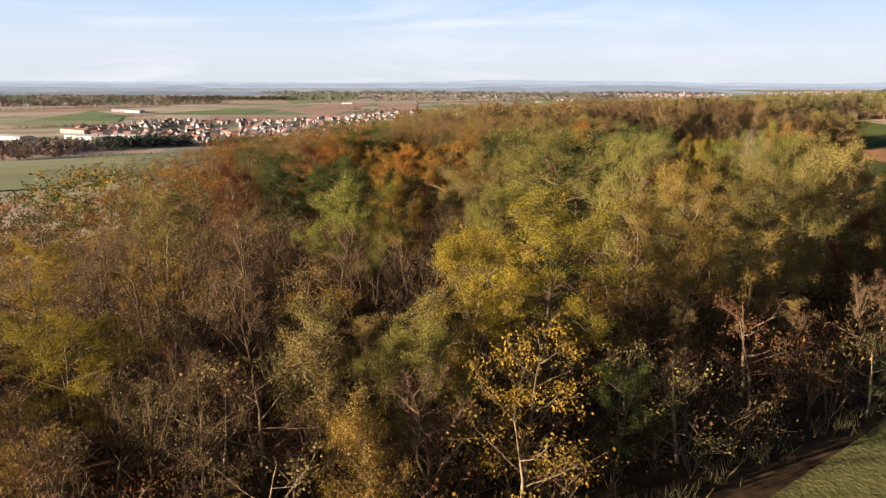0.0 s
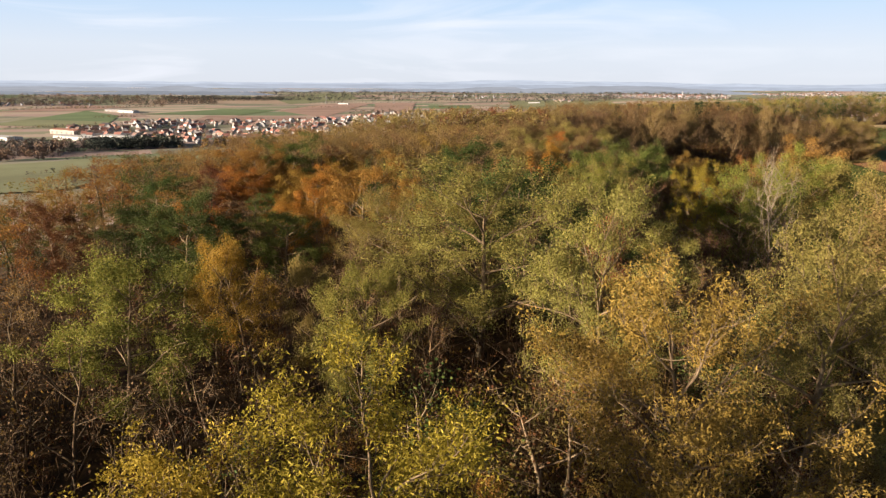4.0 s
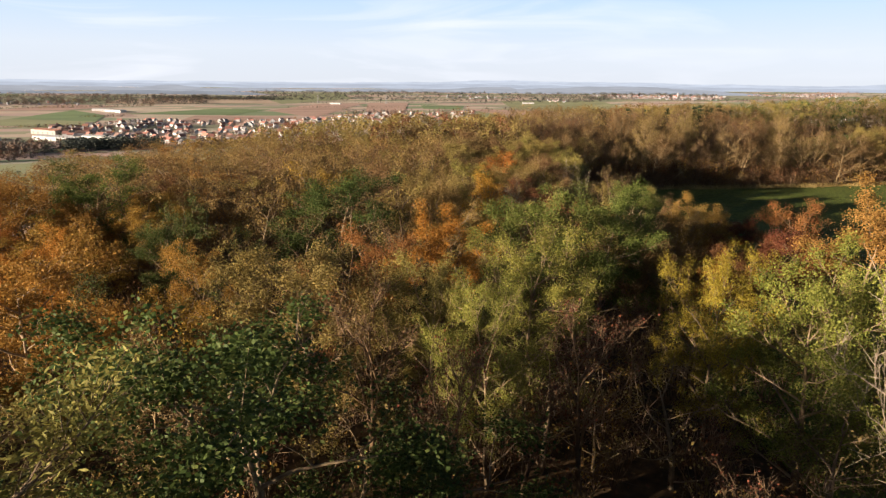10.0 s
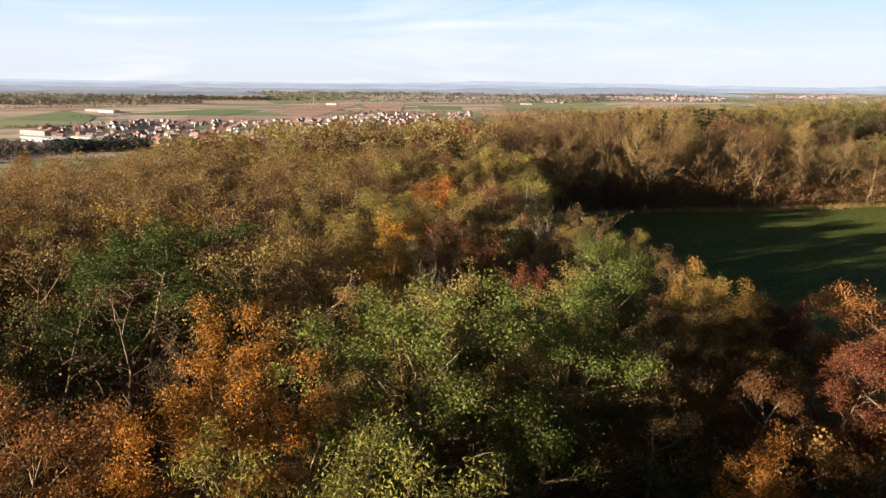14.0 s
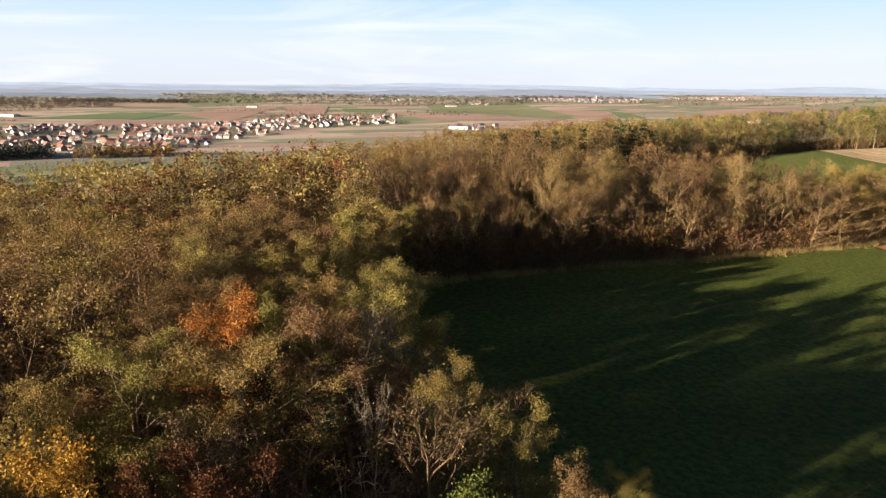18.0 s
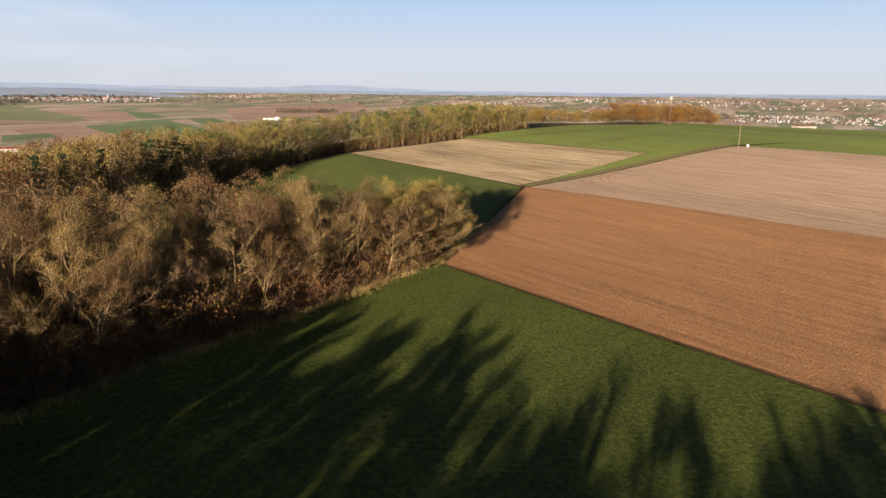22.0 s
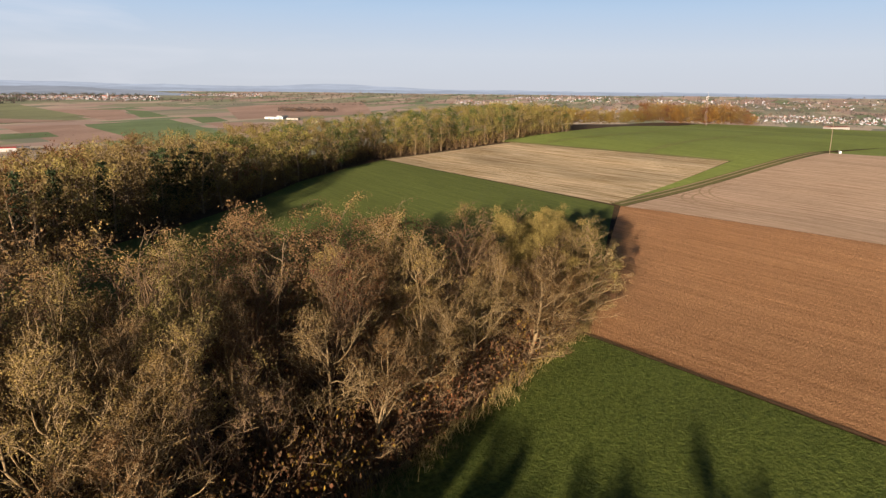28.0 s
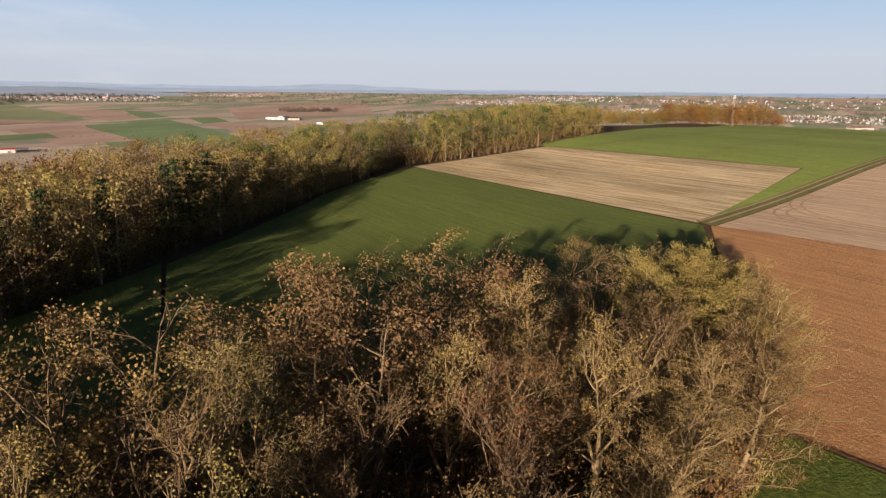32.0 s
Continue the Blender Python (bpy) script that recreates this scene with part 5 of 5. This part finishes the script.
scatter(-37, -28, 1050, 1250, 200, 13, (1, 1, 2, 6))
scatter(-28, -21.5, 1080, 1200, 190, 14, (4, 4, 4, 6))
scatter(-37, -30, 950, 1100, 80, 12, (1, 2, 2))
scatter(-20, -13.5, 1060, 1140, 110, 13, (3, 3, 2, 1))
scatter(-31, -22, 620, 720, 60, 8, (2, 1, 5, 3))
scatter(-24, -17, 780, 860, 30, 6, (2, 6))
hedge(-27, 850, -15, 990, 60, 5)
hedge(-33, 760, -20, 800, 40, 5)
hedge(-30, 930, -19, 1000, 50, 4)
hedge(-33, 1840, -27, 1880, 60, 6)
hedge(-27, 2230, -24, 2260, 30, 7)
hedge(-34, 2700, -22, 2800, 120, 8)
hedge(-30, 3150, -14, 3250, 160, 9)
scatter(-22, -13, 3300, 3480, 330, 12, (1, 4, 6), 1.6)
scatter(-40, -18, 2900, 3700, 900, 12, (1, 6, 1, 2), 1.8)
scatter(-15, 14, 3300, 4300, 1100, 10, (1, 6, 1, 4), 2.0)
hedge(-11, 3050, 8, 3250, 130, 7, (6, 6, 1))
hedge(-12, 2700, 2, 2800, 70, 6)
scatter(-8, 2, 2330, 2560, 150, 9, (1, 6, 2))
scatter(4, 9, 2450, 2700, 50, 8, (1, 6, 2))
scatter(31, 35.5, 2870, 3050, 260, 11, (1, 2, 1), 1.4)
scatter(40, 46, 2750, 2900, 160, 9, (6, 1))
scatter(10, 16, 3500, 3800, 160, 9, (6, 1))
scatter(12, 22, 4000, 4500, 420, 10, (1, 6), 2.0)
scatter(19, 26, 3560, 3800, 130, 9, (6, 1))
hedge(22, 3300, 44, 3350, 200, 6, (1, 6))
hedge(13, 1480, 24, 1470, 60, 6, (3, 2, 1))
hedge(11, 1900, 30, 1650, 30, 4)
for _ in range(34):                      # groves and hedges that cross the eastern plain
    az, r = rng.uniform(44, 88), rng.uniform(2300, 4500)
    hedge(az, r, az + rng.uniform(2, 9), r + rng.uniform(-90, 90), 60, 8, (6, 1, 1, 2))
scatter(44, 90, 2500, 4700, 1200, 11, (6, 1, 1, 2), 1.8)
scatter(24, 44, 3500, 4700, 420, 10, (6, 1, 1, 2), 1.8)
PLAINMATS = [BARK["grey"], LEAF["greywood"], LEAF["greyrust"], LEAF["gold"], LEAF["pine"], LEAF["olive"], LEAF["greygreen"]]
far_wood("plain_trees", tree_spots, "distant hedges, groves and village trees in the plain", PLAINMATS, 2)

# the rust-coloured wood and hedge along the crest of the hill
spots = []
for i in range(170):
    u = rng.random()
    az, r = 60.8 + 8.2 * u, 425 + rng.uniform(8, 60)
    spots.append((45 + r * math.sin(radians(az)), 134 + r * math.cos(radians(az)), rng.uniform(8, 13) * (1 - 0.45 * max(0, u - 0.8) / 0.2), rng.uniform(1.0, 1.3), rng.choice((3, 2, 4, 2, 3, 1))))
for i in range(150):
    u = rng.random()
    az, r = 51.5 + 9.8 * u, 300 + 130 * u + rng.uniform(0, 22)
    spots.append((45 + r * math.sin(radians(az)), 134 + r * math.cos(radians(az)), rng.uniform(5, 9), rng.uniform(1.0, 1.3), rng.choice((2, 1, 5, 3, 7))))
far_wood("hill_wood", spots, "rust-brown wood and hedge on the crest of the hill", FARMATS, 3)


# spruces that stand out of the strip of wood
def spruce(x, y, h):
    g = np.random.default_rng(int(x * 10))
    ob = new("spruce")
    part("trunk", quads("trunk", *tube(((0, 0, -0.3), (0, 0, h * 0.5), (0, 0, h)), (0.16, 0.1, 0.02), 6), [BARK["grey"]]), ob)
    tips, wood = [], []
    for k in range(11):
        z = h * (0.15 + 0.8 * k / 11)
        for j in range(8):
            a = j * 0.785 + k * 0.4 + g.uniform(-0.2, 0.2)
            r = (1 - z / h) * 2.7 * g.uniform(0.8, 1.15) + 0.15
            e = np.array((math.cos(a) * r, math.sin(a) * r, z - r * 0.3))
            wood.append(tube(((-e[0] * 0.02, -e[1] * 0.02, z), e), (0.03, 0.008), 3))
            tips += [e, e * (0.66, 0.66, 1) + (0, 0, r * 0.1), e * (0.35, 0.35, 1) + (0, 0, r * 0.2)]
    part("branchwork", quads("branchwork", *joined(wood), [BARK["brown"]]), ob)
    part("crown", quads("crown", *leaves(g, np.array(tips), 1500, (0.22, 0.22, 0.16), 0.34, broad=0.3), [LEAF["needle"]]), ob)
    ob.matrix_basis = pose(x, y, ground_z(x, y), 0, 0, g.uniform(0, 360))
    return tagged(ob, "dark green spruce rising out of the leafy wood", "spruce", "spruces in the strip of wood")


for x, y, up in ((66, 225, 22.4), (71, 229, 22.0), (78, 232, 22.3), (88, 239, 22.6), (90.5, 242, 23.0), (93, 243, 22.6), (95, 246, 22.2), (98, 248, 22.8), (101, 251, 22.0), (104, 255, 21.4), (58, 219, 21.9), (136, 274, 22.0)):
    spruce(x, y, up - ground_z(x, y))


# ---- pole, box and mast on the hill ----
px_, py_ = 242.3, 189.8
pole = new("utility_pole")
part("shaft", quads("shaft", *tube(((0, 0, -0.5), (0.08, 0, 4), (0.2, 0, 8.6)), (0.085, 0.07, 0.05), 10), [WOODPOLE], smooth=True), pole)
part("cap", quads("cap", *tube(((0.2, 0, 8.6), (0.205, 0, 8.72)), (0.09, 0.05), 10), [METAL]), pole)
pole.matrix_basis = pose(px_, py_, ground_z(px_, py_))
tagged(pole, "weathered wooden utility pole beside the track", "pole")
cab = new("control_cabinet")
bm = bmesh.new()
box(bm, -0.8, 0.8, -0.5, 0.5, 0.35, 1.5)
part("body", bm_mesh("body", bm, WHITE), cab)
for dx in (-0.39, 0.39):
    bm = bmesh.new()
    box(bm, dx - 0.36, dx + 0.36, -0.525, -0.5, 0.42, 1.44)
    cab_door = part("door", bm_mesh("door", bm, WHITE), cab)
    bm = bmesh.new()
    box(bm, dx * 0.2 - 0.02, dx * 0.2 + 0.02, -0.56, -0.525, 0.85, 1.0)
    part("handle", bm_mesh("handle", bm, METAL), cab_door)
bm = bmesh.new()
box(bm, -0.95, 0.95, -0.65, 0.65, 1.5, 1.62)
part("roof", bm_mesh("roof", bm, METAL), cab)
bm = bmesh.new()
box(bm, -0.7, 0.7, -0.4, 0.4, -0.3, 0.35)
part("plinth", bm_mesh("plinth", bm, METAL), cab)
bm = bmesh.new()
box(bm, 1.3, 1.5, -0.1, 0.1, -0.3, 1.9)
part("post", bm_mesh("post", bm, WHITE), cab)
cab.matrix_basis = pose(px_ + 1.6, py_ - 2.0, ground_z(px_ + 1.6, py_ - 2.0), 0, 0, 35) @ Matrix.Diagonal((0.55, 0.55, 0.55, 1))
tagged(cab, "white metal control cabinet beside the utility pole", "cabinet")
tower = new("radio_mast")
tz, half = 17.0, 0.42
for sx in (-1, 1):
    for sy in (-1, 1):
        part("leg", quads("leg", *tube(((sx * half * 1.3, sy * half * 1.3, -0.5), (sx * half * 0.7, sy * half * 0.7, tz)), (0.09, 0.06), 6), [RUST]), tower)
for k in range(14):
    z0, z1 = tz * k / 14, tz * (k + 1) / 14
    w0, w1 = half * (1.3 - 0.6 * k / 14), half * (1.3 - 0.6 * (k + 1) / 14)
    for ax in range(4):
        s = 1 if (k + ax) % 2 else -1
        p0, p1 = ((s * w0, w0), (-s * w1, w1))
        ca, sa = math.cos(ax * math.pi / 2), math.sin(ax * math.pi / 2)
        part("brace", quads("brace", *tube(((p0[0] * ca - p0[1] * sa, p0[0] * sa + p0[1] * ca, z0), (p1[0] * ca - p1[1] * sa, p1[0] * sa + p1[1] * ca, z1)), (0.04, 0.04), 4), [RUST]), tower)
for k in range(3):
    a = k * 2.094
    bm = bmesh.new()
    box(bm, 0.5 * math.cos(a) - 0.13, 0.5 * math.cos(a) + 0.13, 0.5 * math.sin(a) - 0.13, 0.5 * math.sin(a) + 0.13, tz - 2.2, tz + 0.2)
    part("antenna", bm_mesh("antenna", bm, WHITE), tower)
part("rod", quads("rod", *tube(((0, 0, tz - 1), (0, 0, tz + 2.5)), (0.07, 0.03), 6), [METAL]), tower)
tower.matrix_basis = pose(440, 314, ground_z(440, 314))
tagged(tower, "rusty lattice radio mast at the edge of the hill wood", "mast")


def pylon(az, r, h):
    x, y = polar(az, r)
    ob = new("pylon")
    for sx in (-1, 1):
        for sy in (-1, 1):
            part("leg", quads("leg", *tube(((sx * 3, sy * 3, -1), (sx * 0.6, sy * 0.6, h)), (0.5, 0.35), 4), [WHITE]), ob)
    for k in (0.7, 0.82, 0.94):
        part("crossarm", quads("crossarm", *tube(((-5, 0, h * k), (5, 0, h * k)), (0.4, 0.4), 4), [WHITE]), ob)
    ob.matrix_basis = pose(x, y, ground_z(x, y), 0, 0, 30)
    return tagged(ob, "pale steel power pylon in the fields", "pylon", "pylons in the plain")


pylon(-9.6, 2960, 38)
pylon(-4.1, 3000, 40)


# ---- hills at the end of the plain ----
def hills(name, r, knots, colour):
    """A low range far away that glows in its haze colour; knots: bearing and height of its skyline, in degrees over the
    eye's level.
    """
    v, f, n = [], [], 1080
    for k in range(n):
        az = -180 + 360 * k / n
        el = knots[-1][1]
        for (a, ea), (b, eb) in zip(knots, knots[1:]):
            if a <= az <= b:
                u = (az - a) / (b - a)
                el = ea + (eb - ea) * u * u * (3 - 2 * u)
                break
        el += 0.05 * noise.noise((az * 0.5, r * 0.01, 2)) + 0.022 * noise.noise((az * 2.3, r * 0.01, 5))
        top = 27 + r * math.tan(radians(el))
        for rr, hh in ((r - 90, top - 95), (r - 30, top - 16), (r, top)):
            v.append((40 + rr * math.sin(radians(az)), 100 + rr * math.cos(radians(az)), hh))
    for k in range(n):
        a, b = 3 * k, 3 * ((k + 1) % n)
        f += [(a, a + 1, b + 1, b), (a + 1, a + 2, b + 2, b + 1)]
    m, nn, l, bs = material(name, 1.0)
    # haze is painted as emission, so sun and sky don't light the range
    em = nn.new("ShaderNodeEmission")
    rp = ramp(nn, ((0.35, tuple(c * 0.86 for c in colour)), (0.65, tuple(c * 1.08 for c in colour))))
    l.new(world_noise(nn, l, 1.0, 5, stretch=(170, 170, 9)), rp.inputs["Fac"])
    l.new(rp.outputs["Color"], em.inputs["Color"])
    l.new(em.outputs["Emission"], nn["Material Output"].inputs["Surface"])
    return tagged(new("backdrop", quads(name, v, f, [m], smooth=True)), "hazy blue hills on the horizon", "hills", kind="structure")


hills("near_hazed_wooded_rise", 3800, ((-180, -1.6), (-60, -0.45), (-34, -0.5), (-28, -0.6), (-22, -0.5), (-16, -0.58), (-13.5, -0.8), (-11.5, -1.4), (180, -1.6)), (0.108, 0.113, 0.122))
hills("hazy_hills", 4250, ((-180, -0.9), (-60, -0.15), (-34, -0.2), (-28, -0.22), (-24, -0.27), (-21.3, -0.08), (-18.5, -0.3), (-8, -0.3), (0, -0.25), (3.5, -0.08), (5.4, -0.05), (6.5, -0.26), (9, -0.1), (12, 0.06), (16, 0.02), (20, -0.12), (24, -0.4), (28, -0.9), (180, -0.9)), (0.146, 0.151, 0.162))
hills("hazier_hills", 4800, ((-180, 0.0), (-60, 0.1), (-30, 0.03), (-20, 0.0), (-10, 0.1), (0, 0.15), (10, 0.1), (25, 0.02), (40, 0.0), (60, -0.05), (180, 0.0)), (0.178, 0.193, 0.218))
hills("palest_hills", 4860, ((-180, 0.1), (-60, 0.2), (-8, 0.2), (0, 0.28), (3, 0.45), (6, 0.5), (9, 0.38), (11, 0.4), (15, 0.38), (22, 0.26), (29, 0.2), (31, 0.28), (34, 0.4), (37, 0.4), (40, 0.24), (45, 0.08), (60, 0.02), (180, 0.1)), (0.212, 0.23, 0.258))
